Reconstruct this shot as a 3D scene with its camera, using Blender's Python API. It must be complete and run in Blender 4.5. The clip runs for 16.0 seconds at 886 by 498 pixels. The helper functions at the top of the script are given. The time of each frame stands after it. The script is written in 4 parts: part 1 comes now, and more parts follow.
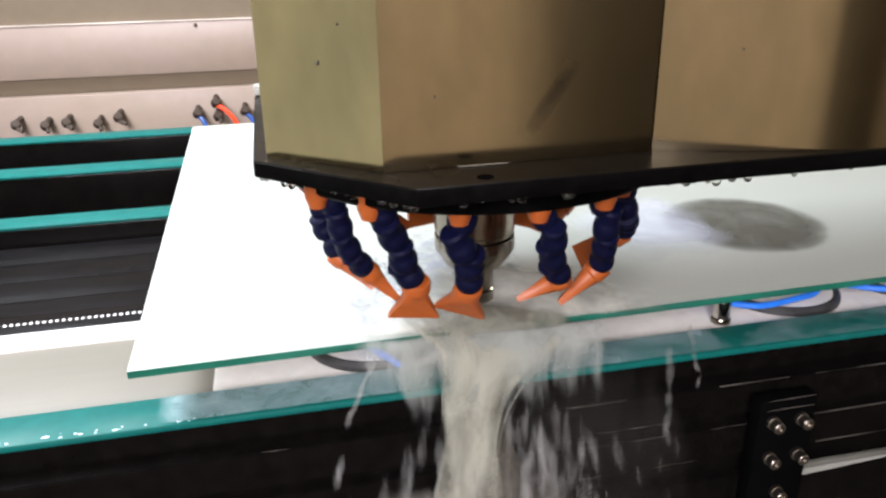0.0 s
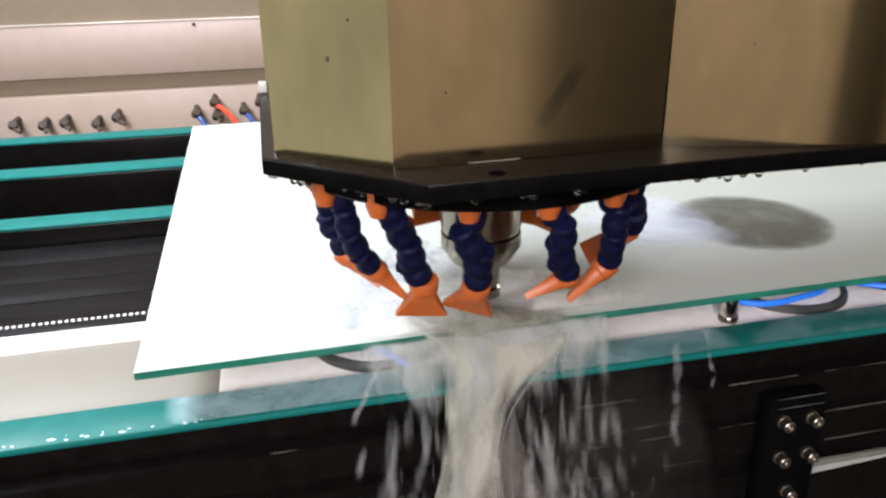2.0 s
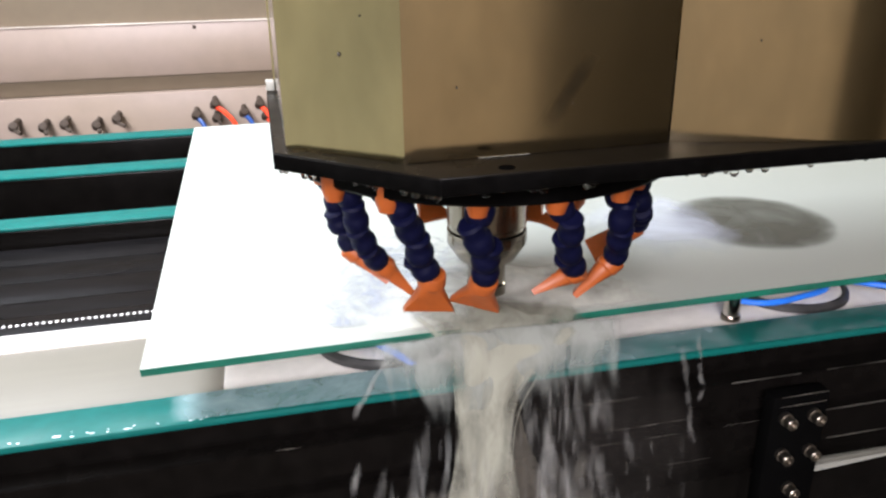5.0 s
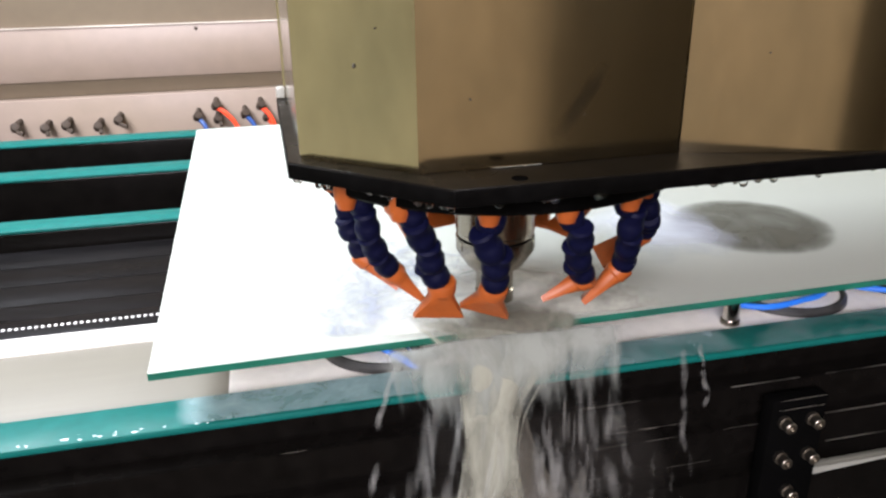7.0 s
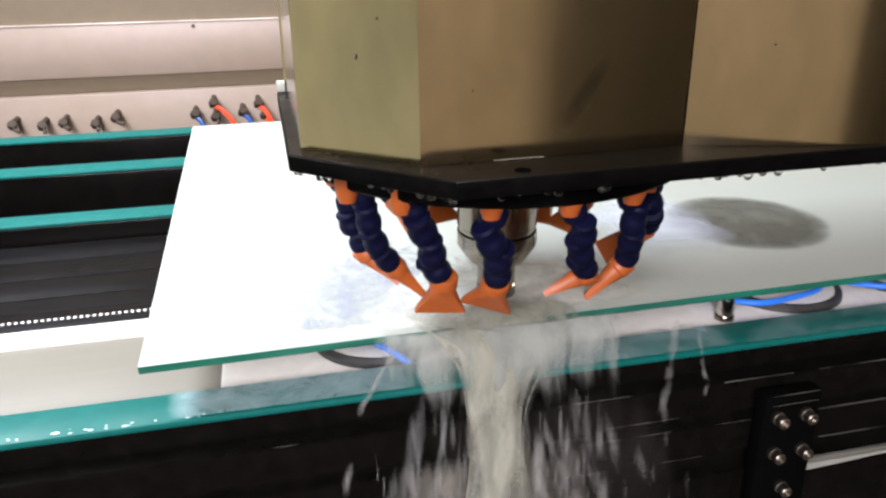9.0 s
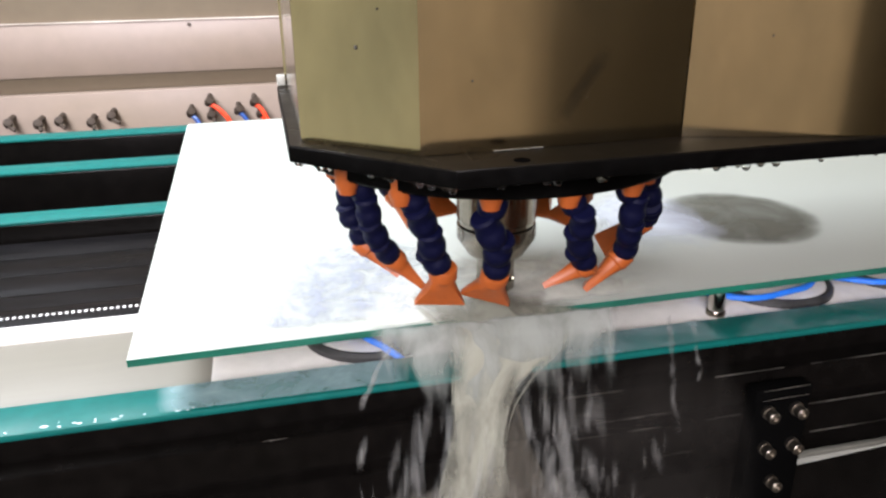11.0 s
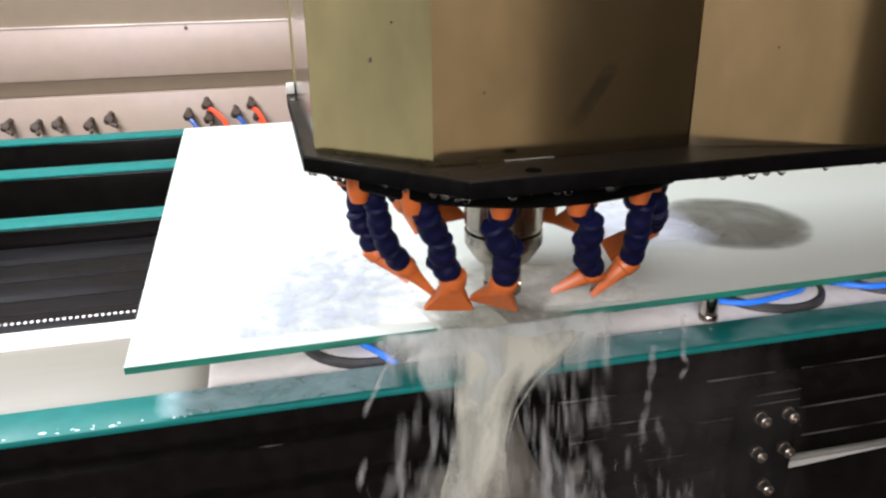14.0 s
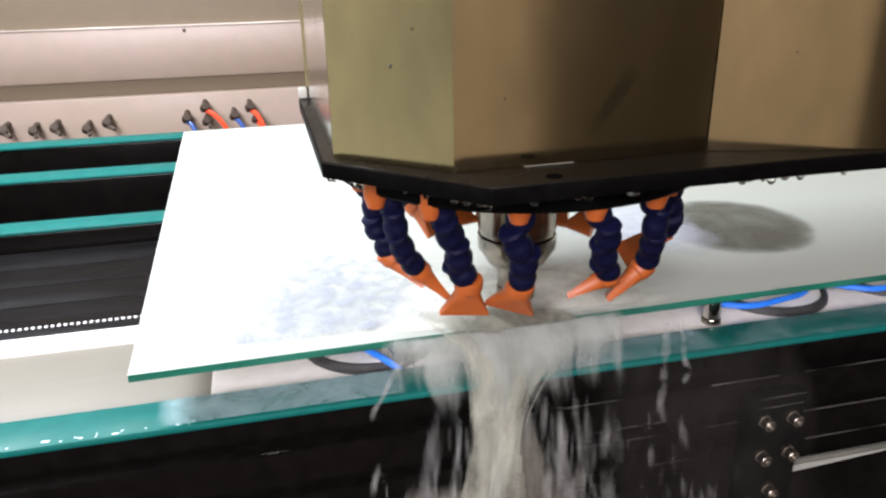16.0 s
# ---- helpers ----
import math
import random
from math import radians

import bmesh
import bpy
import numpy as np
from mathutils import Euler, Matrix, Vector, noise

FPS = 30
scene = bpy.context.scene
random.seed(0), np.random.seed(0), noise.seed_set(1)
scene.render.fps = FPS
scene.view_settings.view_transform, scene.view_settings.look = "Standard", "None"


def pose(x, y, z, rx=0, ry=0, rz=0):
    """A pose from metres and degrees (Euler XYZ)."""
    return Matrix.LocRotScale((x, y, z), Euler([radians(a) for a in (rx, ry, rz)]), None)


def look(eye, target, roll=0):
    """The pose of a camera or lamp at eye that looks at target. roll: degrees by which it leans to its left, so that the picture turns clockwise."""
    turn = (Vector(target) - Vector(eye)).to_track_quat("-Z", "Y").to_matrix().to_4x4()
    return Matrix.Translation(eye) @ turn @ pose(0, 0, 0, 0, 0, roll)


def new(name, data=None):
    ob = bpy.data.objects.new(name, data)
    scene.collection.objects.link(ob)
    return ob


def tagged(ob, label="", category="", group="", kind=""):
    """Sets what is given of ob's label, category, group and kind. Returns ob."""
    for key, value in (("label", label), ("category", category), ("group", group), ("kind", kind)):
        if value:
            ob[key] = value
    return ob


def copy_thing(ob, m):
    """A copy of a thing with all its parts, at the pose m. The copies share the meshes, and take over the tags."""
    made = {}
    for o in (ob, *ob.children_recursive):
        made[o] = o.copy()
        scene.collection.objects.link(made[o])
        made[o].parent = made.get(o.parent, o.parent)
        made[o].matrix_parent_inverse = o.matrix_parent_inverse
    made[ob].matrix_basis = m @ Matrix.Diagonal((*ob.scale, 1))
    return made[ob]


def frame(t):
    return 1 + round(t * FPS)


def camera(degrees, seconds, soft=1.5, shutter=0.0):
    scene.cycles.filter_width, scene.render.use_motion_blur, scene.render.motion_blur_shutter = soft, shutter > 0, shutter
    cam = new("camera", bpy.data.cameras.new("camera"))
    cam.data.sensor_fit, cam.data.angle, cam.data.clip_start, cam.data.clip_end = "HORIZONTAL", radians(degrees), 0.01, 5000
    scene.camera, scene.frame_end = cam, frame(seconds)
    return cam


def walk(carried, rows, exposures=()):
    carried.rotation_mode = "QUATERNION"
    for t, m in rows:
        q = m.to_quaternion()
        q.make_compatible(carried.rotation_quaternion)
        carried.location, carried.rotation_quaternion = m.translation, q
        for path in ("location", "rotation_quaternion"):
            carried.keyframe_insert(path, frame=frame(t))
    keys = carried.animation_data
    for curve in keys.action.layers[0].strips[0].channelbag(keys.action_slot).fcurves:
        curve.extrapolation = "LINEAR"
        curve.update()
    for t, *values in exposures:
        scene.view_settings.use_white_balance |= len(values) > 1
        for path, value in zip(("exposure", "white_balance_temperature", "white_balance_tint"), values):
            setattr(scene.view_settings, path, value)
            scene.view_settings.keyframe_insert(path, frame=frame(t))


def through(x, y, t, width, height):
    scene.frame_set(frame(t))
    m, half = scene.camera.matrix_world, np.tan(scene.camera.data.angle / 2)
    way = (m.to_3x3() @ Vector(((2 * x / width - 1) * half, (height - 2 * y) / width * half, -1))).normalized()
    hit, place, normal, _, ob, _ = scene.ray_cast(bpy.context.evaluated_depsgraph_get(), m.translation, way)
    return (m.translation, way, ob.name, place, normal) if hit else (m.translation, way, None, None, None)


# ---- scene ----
cam = camera(59.87, 16.0, soft=2.4, shutter=0.4)
PATH = [
    (0, (0.0954, -0.4026, 1.2238), (0.2907, 0.5025, 0.8460), -0.90),
    (0.5, (0.0923, -0.4017, 1.2224), (0.2888, 0.5029, 0.8441), -0.99),
    (1, (0.0890, -0.4011, 1.2201), (0.2873, 0.5033, 0.8424), -0.94),
    (1.5, (0.0894, -0.3997, 1.2175), (0.2884, 0.5047, 0.8400), -0.97),
    (2, (0.0885, -0.3977, 1.2220), (0.2889, 0.5061, 0.8438), -1.00),
    (2.5, (0.0856, -0.3984, 1.2220), (0.2872, 0.5056, 0.8449), -1.03),
    (3, (0.0859, -0.3997, 1.2212), (0.2889, 0.5046, 0.8456), -1.01),
    (3.5, (0.0864, -0.4005, 1.2168), (0.2902, 0.5046, 0.8437), -0.97),
    (4, (0.0865, -0.3993, 1.2186), (0.2902, 0.5059, 0.8455), -0.96),
    (6.5, (0.0771, -0.4016, 1.2193), (0.2829, 0.5028, 0.8456), -0.73),
    (7, (0.0799, -0.4026, 1.2250), (0.2854, 0.5015, 0.8504), -0.76),
    (7.5, (0.0799, -0.4040, 1.2230), (0.2852, 0.5004, 0.8490), -0.73),
    (8, (0.0814, -0.4052, 1.2226), (0.2871, 0.4993, 0.8492), -0.70),
    (8.5, (0.0821, -0.4048, 1.2226), (0.2874, 0.4996, 0.8486), -0.69),
    (9, (0.0842, -0.4040, 1.2208), (0.2900, 0.5002, 0.8467), -0.67),
    (11.5, (0.0897, -0.4081, 1.2167), (0.2973, 0.4963, 0.8441), -0.60),
    (12, (0.0868, -0.4089, 1.2166), (0.2954, 0.4955, 0.8442), -0.58),
    (12.5, (0.0872, -0.4095, 1.2200), (0.2963, 0.4947, 0.8475), -0.61),
    (13, (0.0870, -0.4093, 1.2213), (0.2961, 0.4945, 0.8480), -0.66),
    (13.5, (0.0860, -0.4102, 1.2225), (0.2961, 0.4937, 0.8498), -0.61),
    (14, (0.0910, -0.4105, 1.2229), (0.3008, 0.4933, 0.8497), -0.68),
    (14.5, (0.0890, -0.4110, 1.2262), (0.3004, 0.4924, 0.8529), -0.65),
    (15, (0.0854, -0.4102, 1.2262), (0.2970, 0.4931, 0.8530), -0.72),
    (15.5, (0.0834, -0.4082, 1.2264), (0.2962, 0.4952, 0.8541), -0.70),
    (16, (0.0877, -0.4072, 1.2255), (0.3008, 0.4958, 0.8524), -0.82),
]
walk(cam, [(t, look(eye, target, roll)) for t, eye, target, roll in PATH])

# ---- light ----
world = bpy.data.worlds.new("room_air")
scene.world = world
world.use_nodes = True
world.node_tree.nodes["Background"].inputs["Color"].default_value = (1.0, 0.88, 0.78, 1)
world.node_tree.nodes["Background"].inputs["Strength"].default_value = 0.05


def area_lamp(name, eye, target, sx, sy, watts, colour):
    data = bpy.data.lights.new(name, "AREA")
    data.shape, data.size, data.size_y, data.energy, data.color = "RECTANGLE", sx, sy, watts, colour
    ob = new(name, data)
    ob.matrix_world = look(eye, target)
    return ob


# area lamps added out of view, no fixtures: cool back left, front left, right, overhead
area_lamp("side_lamp", (-0.48, 0.52, 1.80), (0.10, 0.28, 1.0), 0.8, 0.25, 48, (0.87, 0.915, 1.0))
area_lamp("front_fill", (-0.35, -1.30, 1.68), (0.30, 0.0, 0.97), 1.0, 0.30, 58, (1.0, 0.93, 0.99))
# fill added to brighten the glass under the right of the head
area_lamp("side_lamp", (1.62, 0.40, 1.34), (0.40, 0.08, 1.0), 0.9, 0.4, 13, (1.0, 0.98, 0.88))
area_lamp("overhead_fill", (0.45, 0.70, 2.6), (0.45, 0.70, 0.0), 1.6, 0.9, 10, (1.0, 0.93, 0.98))
scene.view_settings.exposure = 0.0


# ---- mesh helpers ----
def bm_box(x0, y0, z0, x1, y1, z1, bevel=0.0, seg=2, bm=None):
    bm = bm or bmesh.new()
    made = bmesh.ops.create_cube(bm, size=1.0, matrix=Matrix.Translation(((x0 + x1) / 2, (y0 + y1) / 2, (z0 + z1) / 2)) @ Matrix.Diagonal((x1 - x0, y1 - y0, z1 - z0, 1)))
    if bevel:
        edges = list({e for v in made["verts"] for e in v.link_edges})
        bmesh.ops.bevel(bm, geom=edges, offset=bevel, segments=seg, affect="EDGES", profile=0.5)
    return bm


def bm_lathe(profile, n=32, m=None, bm=None):
    """A turned solid about z from (radius, height) pairs."""
    bm = bm or bmesh.new()
    m = m or Matrix()
    rings = []
    for r, z in profile:
        if r < 1e-6:
            rings.append([bm.verts.new(m @ Vector((0, 0, z)))])
        else:
            rings.append([bm.verts.new(m @ Vector((r * math.cos(2 * math.pi * k / n), r * math.sin(2 * math.pi * k / n), z))) for k in range(n)])
    for a, b in zip(rings, rings[1:]):
        for k in range(n):
            j = (k + 1) % n
            if len(a) == 1 and len(b) > 1:
                bm.faces.new((a[0], b[k], b[j]))
            elif len(b) == 1 and len(a) > 1:
                bm.faces.new((a[k], b[0], a[j]))
            elif len(a) > 1:
                bm.faces.new((a[k], b[k], b[j], a[j]))
    bmesh.ops.recalc_face_normals(bm, faces=bm.faces)
    return bm


def bm_prism(outline, z0, z1, bevel=0.0, seg=2):
    """An upright prism over a flat outline of (x, y)."""
    bm = bmesh.new()
    low = [bm.verts.new((x, y, z0)) for x, y in outline]
    top = [bm.verts.new((x, y, z1)) for x, y in outline]
    bm.faces.new(low[::-1]), bm.faces.new(top)
    for k in range(len(low)):
        j = (k + 1) % len(low)
        bm.faces.new((low[k], low[j], top[j], top[k]))
    bmesh.ops.recalc_face_normals(bm, faces=bm.faces)
    if bevel:
        bmesh.ops.bevel(bm, geom=list(bm.edges), offset=bevel, segments=seg, affect="EDGES", profile=0.5)
    return bm


def bm_tube(points, radii, n=12, bm=None):
    """A closed tube along points with a radius at each."""
    bm = bm or bmesh.new()
    pts = [Vector(p) for p in points]
    if not hasattr(radii, "__len__"):
        radii = [radii] * len(pts)
    rings, side = [], None
    for k, p in enumerate(pts):
        d = (pts[min(k + 1, len(pts) - 1)] - pts[max(k - 1, 0)]).normalized()
        if side is None:
            side = d.orthogonal().normalized()
        side = (side - d * side.dot(d)).normalized()
        up = d.cross(side)
        rings.append([bm.verts.new(p + radii[k] * (math.cos(a) * side + math.sin(a) * up)) for a in [2 * math.pi * i / n for i in range(n)]])
    for a, b in zip(rings, rings[1:]):
        for i in range(n):
            j = (i + 1) % n
            bm.faces.new((a[i], a[j], b[j], b[i]))
    bm.faces.new(rings[0][::-1]), bm.faces.new(rings[-1])
    bmesh.ops.recalc_face_normals(bm, faces=bm.faces)
    return bm


def curve_points(pts, n):
    """A smooth line through the given points."""
    p = [Vector(q) for q in pts]
    p = [2 * p[0] - p[1]] + p + [2 * p[-1] - p[-2]]
    out = []
    for k in range(1, len(p) - 2):
        for i in range(n):
            t = i / n
            out.append(0.5 * (2 * p[k] + (p[k + 1] - p[k - 1]) * t + (2 * p[k - 1] - 5 * p[k] + 4 * p[k + 1] - p[k + 2]) * t * t + (3 * p[k] - p[k - 1] - 3 * p[k + 1] + p[k + 2]) * t ** 3))
    return out + [p[-2]]


def mesh_of(name, bm, material, smooth=True):
    me = bpy.data.meshes.new(name)
    bm.to_mesh(me)
    bm.free()
    me.materials.append(material)
    if smooth:
        me.polygons.foreach_set("use_smooth", [True] * len(me.polygons))
        me.set_sharp_from_angle(angle=radians(35))
    return me


def part(name, bm, material, parent, label="", smooth=True):
    """Links a bmesh as one mesh object under a thing or a part."""
    ob = new(name, mesh_of(name, bm, material, smooth))
    ob.parent = parent
    return tagged(ob, label)


def thing(name, label, category, group="", kind="", at=(0, 0, 0)):
    ob = new(name)
    ob.location = at
    ob.empty_display_size = 0.05
    return tagged(ob, label, category, group, kind)


def solo(name, bm, material, label, category, group="", kind="", smooth=True):
    return tagged(new(name, mesh_of(name, bm, material, smooth)), label, category, group, kind)


# ---- materials ----
def surface(name, base, rough, metal=0.0, grain=0.0, grain_scale=(60, 60, 60), stain=0.0, stain_scale=6.0, stain_colour=None,
            bump=0.0, bump_scale=(300, 300, 300), rough_var=0.0, coat=0.0, spec=0.5):
    mat = bpy.data.materials.new(name)
    mat.use_nodes = True
    nt = mat.node_tree
    N, Lk = nt.nodes, nt.links
    b = N["Principled BSDF"]
    b.inputs["Roughness"].default_value, b.inputs["Metallic"].default_value = rough, metal
    b.inputs["Specular IOR Level"].default_value = spec
    b.inputs["Coat Weight"].default_value, b.inputs["Coat Roughness"].default_value = coat, 0.06
    co = N.new("ShaderNodeTexCoord").outputs["Object"]

    def noise_at(scale, detail=5.0):
        mp, nz = N.new("ShaderNodeMapping"), N.new("ShaderNodeTexNoise")
        mp.inputs["Scale"].default_value = scale if hasattr(scale, "__len__") else (scale,) * 3
        nz.inputs["Scale"].default_value, nz.inputs["Detail"].default_value = 1.0, detail
        Lk.new(co, mp.inputs["Vector"]), Lk.new(mp.outputs[0], nz.inputs["Vector"])
        return nz.outputs["Fac"]

    def ramp(fac, lo, hi):
        r = N.new("ShaderNodeMapRange")
        r.inputs["From Min"].default_value, r.inputs["From Max"].default_value = 0.3, 0.7
        r.inputs["To Min"].default_value, r.inputs["To Max"].default_value = lo, hi
        Lk.new(fac, r.inputs["Value"])
        return r.outputs[0]

    fine, broad = noise_at(grain_scale), noise_at(stain_scale, 6.0)
    mix = N.new("ShaderNodeMix")
    mix.data_type = "RGBA"
    mix.inputs["A"].default_value = (*base, 1)
    mix.inputs["B"].default_value = (*(stain_colour or [c * 0.55 for c in base]), 1)
    Lk.new(ramp(broad, 0.0, stain), mix.inputs["Factor"])
    hsv = N.new("ShaderNodeHueSaturation")
    Lk.new(mix.outputs["Result"], hsv.inputs["Color"])
    Lk.new(ramp(fine, 1 - grain, 1 + grain), hsv.inputs["Value"])
    Lk.new(hsv.outputs[0], b.inputs["Base Color"])
    if rough_var:
        Lk.new(ramp(broad, max(rough - rough_var, 0.02), min(rough + rough_var, 1)), b.inputs["Roughness"])
    if bump:
        bp = N.new("ShaderNodeBump")
        bp.inputs["Strength"].default_value, bp.inputs["Distance"].default_value = bump, 0.001
        Lk.new(noise_at(bump_scale), bp.inputs["Height"])
        Lk.new(bp.outputs[0], b.inputs["Normal"])
    return mat


def clear(name, colour, rough, alpha_white=0.0, ior=1.33):
    """Water or glass; alpha_white: how much of it is milky."""
    mat = bpy.data.materials.new(name)
    mat.use_nodes = True
    N, Lk = mat.node_tree.nodes, mat.node_tree.links
    b = N["Principled BSDF"]
    b.inputs["Base Color"].default_value = (*colour, 1)
    b.inputs["Roughness"].default_value, b.inputs["IOR"].default_value = rough, ior
    b.inputs["Transmission Weight"].default_value = 1 - alpha_white
    return mat


def frosted(name, colour, through):
    """Etched glass: a skin that scatters light under wet gloss, and glows through."""
    mat = bpy.data.materials.new(name)
    mat.use_nodes = True
    N, Lk = mat.node_tree.nodes, mat.node_tree.links
    N.remove(N["Principled BSDF"])
    d, tr, gl = N.new("ShaderNodeBsdfDiffuse"), N.new("ShaderNodeBsdfTranslucent"), N.new("ShaderNodeBsdfGlossy")
    a, c = N.new("ShaderNodeMixShader"), N.new("ShaderNodeMixShader")
    co, nz, bp = N.new("ShaderNodeTexCoord"), N.new("ShaderNodeTexNoise"), N.new("ShaderNodeBump")
    nz.inputs["Scale"].default_value, nz.inputs["Detail"].default_value = 26.0, 6.0
    Lk.new(co.outputs["Object"], nz.inputs["Vector"])
    bp.inputs["Strength"].default_value, bp.inputs["Distance"].default_value = 0.25, 0.002
    Lk.new(nz.outputs["Fac"], bp.inputs["Height"]), Lk.new(bp.outputs[0], gl.inputs["Normal"])
    for s in (d, tr):
        s.inputs["Color"].default_value = (*colour, 1)
    gl.inputs["Roughness"].default_value = 0.12
    a.inputs[0].default_value = through
    Lk.new(d.outputs[0], a.inputs[1]), Lk.new(tr.outputs[0], a.inputs[2])
    c.inputs[0].default_value = 0.07
    Lk.new(a.outputs[0], c.inputs[1]), Lk.new(gl.outputs[0], c.inputs[2])
    Lk.new(c.outputs[0], N["Material Output"].inputs["Surface"])
    return mat


STEEL = surface("brushed_steel", (0.595, 0.487, 0.315), 0.15, 1.0, 0.08, (70, 70, 30), 1.0, (16, 16, 13), (0.44, 0.370, 0.24), 0.02, (26, 26, 14), 0.03)
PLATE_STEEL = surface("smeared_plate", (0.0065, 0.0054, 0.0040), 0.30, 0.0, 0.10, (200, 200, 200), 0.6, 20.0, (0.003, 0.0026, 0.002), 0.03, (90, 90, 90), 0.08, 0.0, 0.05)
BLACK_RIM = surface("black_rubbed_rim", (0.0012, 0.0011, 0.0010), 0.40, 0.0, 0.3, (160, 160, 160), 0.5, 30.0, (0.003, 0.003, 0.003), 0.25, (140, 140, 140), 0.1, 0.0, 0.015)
CHROME = surface("polished_steel", (0.66, 0.63, 0.58), 0.16, 1.0, 0.05, (30, 30, 400), 0.3, 40.0, None, 0.05, (300, 300, 300), 0.05)
NUT = surface("turned_steel", (0.27, 0.24, 0.20), 0.20, 1.0, 0.08, (30, 30, 500), 0.4, 40.0, None, 0.05, (300, 300, 300), 0.05)
BLUE = surface("blue_plastic", (0.0016, 0.0021, 0.0150), 0.62, 0.0, 0.15, (120, 120, 120), 0.4, 40.0, None, 0.30, (250, 250, 250), 0.1, 0.0, 0.09)
ORANGE = surface("orange_plastic", (0.29, 0.066, 0.010), 0.45, 0.0, 0.10, (150, 150, 150), 0.5, 60.0, (0.21, 0.045, 0.008), 0.08, (250, 250, 250), 0.08, 0.0, 0.4)
TEAL = surface("teal_paint", (0.004, 0.085, 0.075), 0.42, 0.0, 0.10, (90, 90, 90), 0.35, 18.0, (0.008, 0.085, 0.08), 0.30, (60, 90, 60), 0.12, 0.0, 0.08)
BLACK = surface("black_paint", (0.0029, 0.0026, 0.0023), 0.17, 0.0, 0.3, (80, 80, 80), 0.5, 9.0, (0.0034, 0.0028, 0.0026), 0.30, (22, 60, 60), 0.06, 0.0, 0.06)
BELLOWS = surface("black_cover_cloth", (0.0022, 0.0020, 0.0022), 0.34, 0.0, 0.4, (30, 160, 160), 0.9, (5, 30, 30), (0.0035, 0.0031, 0.0034), 0.5, (30, 90, 60), 0.12, 0.0, 0.045)
WHITE = surface("white_rail_paint", (0.72, 0.70, 0.67), 0.30, 0.0, 0.05, (60, 60, 60), 0.40, 7.0, (0.6, 0.57, 0.52), 0.2, (60, 60, 60), 0.1, 0.2)
BED = surface("cream_bed_paint", (0.126, 0.117, 0.094), 0.5, 0.0, 0.04, (12, 120, 60), 0.30, 7.0, (0.136, 0.128, 0.107), 0.03, (60, 60, 60), 0.04, 0.0, 0.2)
PANEL = surface("pale_sheet_panel", (0.245, 0.188, 0.164), 0.45, 0.0, 0.04, (40, 40, 40), 0.8, (2.2, 3, 7), (0.205, 0.152, 0.106), 0.08, (40, 40, 40), 0.08)
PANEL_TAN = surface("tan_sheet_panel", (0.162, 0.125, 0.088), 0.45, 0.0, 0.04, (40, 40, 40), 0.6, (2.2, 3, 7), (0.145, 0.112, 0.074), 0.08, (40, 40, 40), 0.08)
PANEL_EDGE_LIT = surface("lit_panel_edge", (0.78, 0.70, 0.62), 0.4, 0.0, 0.1, (6, 40, 40), 0.8, (5, 20, 20), (0.30, 0.24, 0.19))
HOSE_NAVY = surface("dark_blue_air_hose", (0.012, 0.05, 0.20), 0.35, 0.0, 0.1, (120, 120, 120))
RUBBER = surface("black_rubber", (0.02, 0.02, 0.02), 0.45, 0.0, 0.3, (200, 200, 200), 0.4, 40.0, (0.05, 0.05, 0.05), 0.2, (200, 200, 200))
CUPTOP = surface("white_cup_plastic", (0.70, 0.68, 0.65), 0.40, 0.0, 0.06, (90, 90, 90), 0.25, 30.0, (0.6, 0.55, 0.48), 0.1, (120, 120, 120))
HOSE_BLUE = surface("blue_air_hose", (0.02, 0.17, 0.72), 0.28, 0.0, 0.1, (120, 120, 120))
HOSE_RED = surface("red_air_hose", (0.75, 0.05, 0.015), 0.32, 0.0, 0.1, (120, 120, 120))
FITTING = surface("dark_fitting", (0.050, 0.036, 0.027), 0.6, 0.0, 0.2, (150, 150, 150), 0.4, 60.0, None, 0.0, (60, 60, 60), 0.0, 0.0, 0.2)
BOLT = surface("zinc_bolt", (0.27, 0.245, 0.21), 0.36, 1.0, 0.1, (300, 300, 300), 0.5, 120.0, (0.12, 0.105, 0.09))
EDGE_STRIP = surface("pale_edge", (0.12, 0.12, 0.10), 0.4, 0.0, 0.2, (30, 90, 90), 0.8, 14.0, (0.05, 0.05, 0.045))
STRIP_PALE = surface("pale_strip_paint", (0.26, 0.265, 0.24), 0.35, 0.0, 0.1, (30, 90, 90), 0.6, (20, 60, 60), (0.16, 0.16, 0.14))
EDGE_GLINT = surface("edge_glint_pale", (0.30, 0.28, 0.25), 0.3, 0.6, 0.2, (30, 90, 90), 1.0, (24, 60, 60), (0.01, 0.009, 0.008))
DARK_HOLE = surface("dark_hole", (0.002, 0.002, 0.002), 0.9, 0.0, 0.1, (60, 60, 60), 0.2, 6.0, None, 0.0, (60, 60, 60), 0.0, 0.0, 0.0)
BEAD = surface("bead_sparkle_white", (0.75, 0.82, 0.84), 0.08)
BELT = surface("steel_teeth", (0.80, 0.80, 0.80), 0.35, 0.4)
ROOM = surface("hall_paint", (0.41, 0.335, 0.245), 0.7, 0.0, 0.05, (20, 20, 20), 0.4, 2.0)
REFLECTED_GREEN = surface("reflected_wall_green", (0.74, 0.80, 0.62), 0.7, 0.0, 0.05, (20, 20, 20), 0.4, 2.0)
DARK_PANEL = surface("dark_panel_colour", (0.060, 0.046, 0.026), 0.5, 0.0, 0.1, (20, 20, 20), 0.4, 2.0)
FLOOR = surface("hall_concrete", (0.12, 0.108, 0.094), 0.6, 0.0, 0.1, (40, 40, 40), 0.5, 2.5)
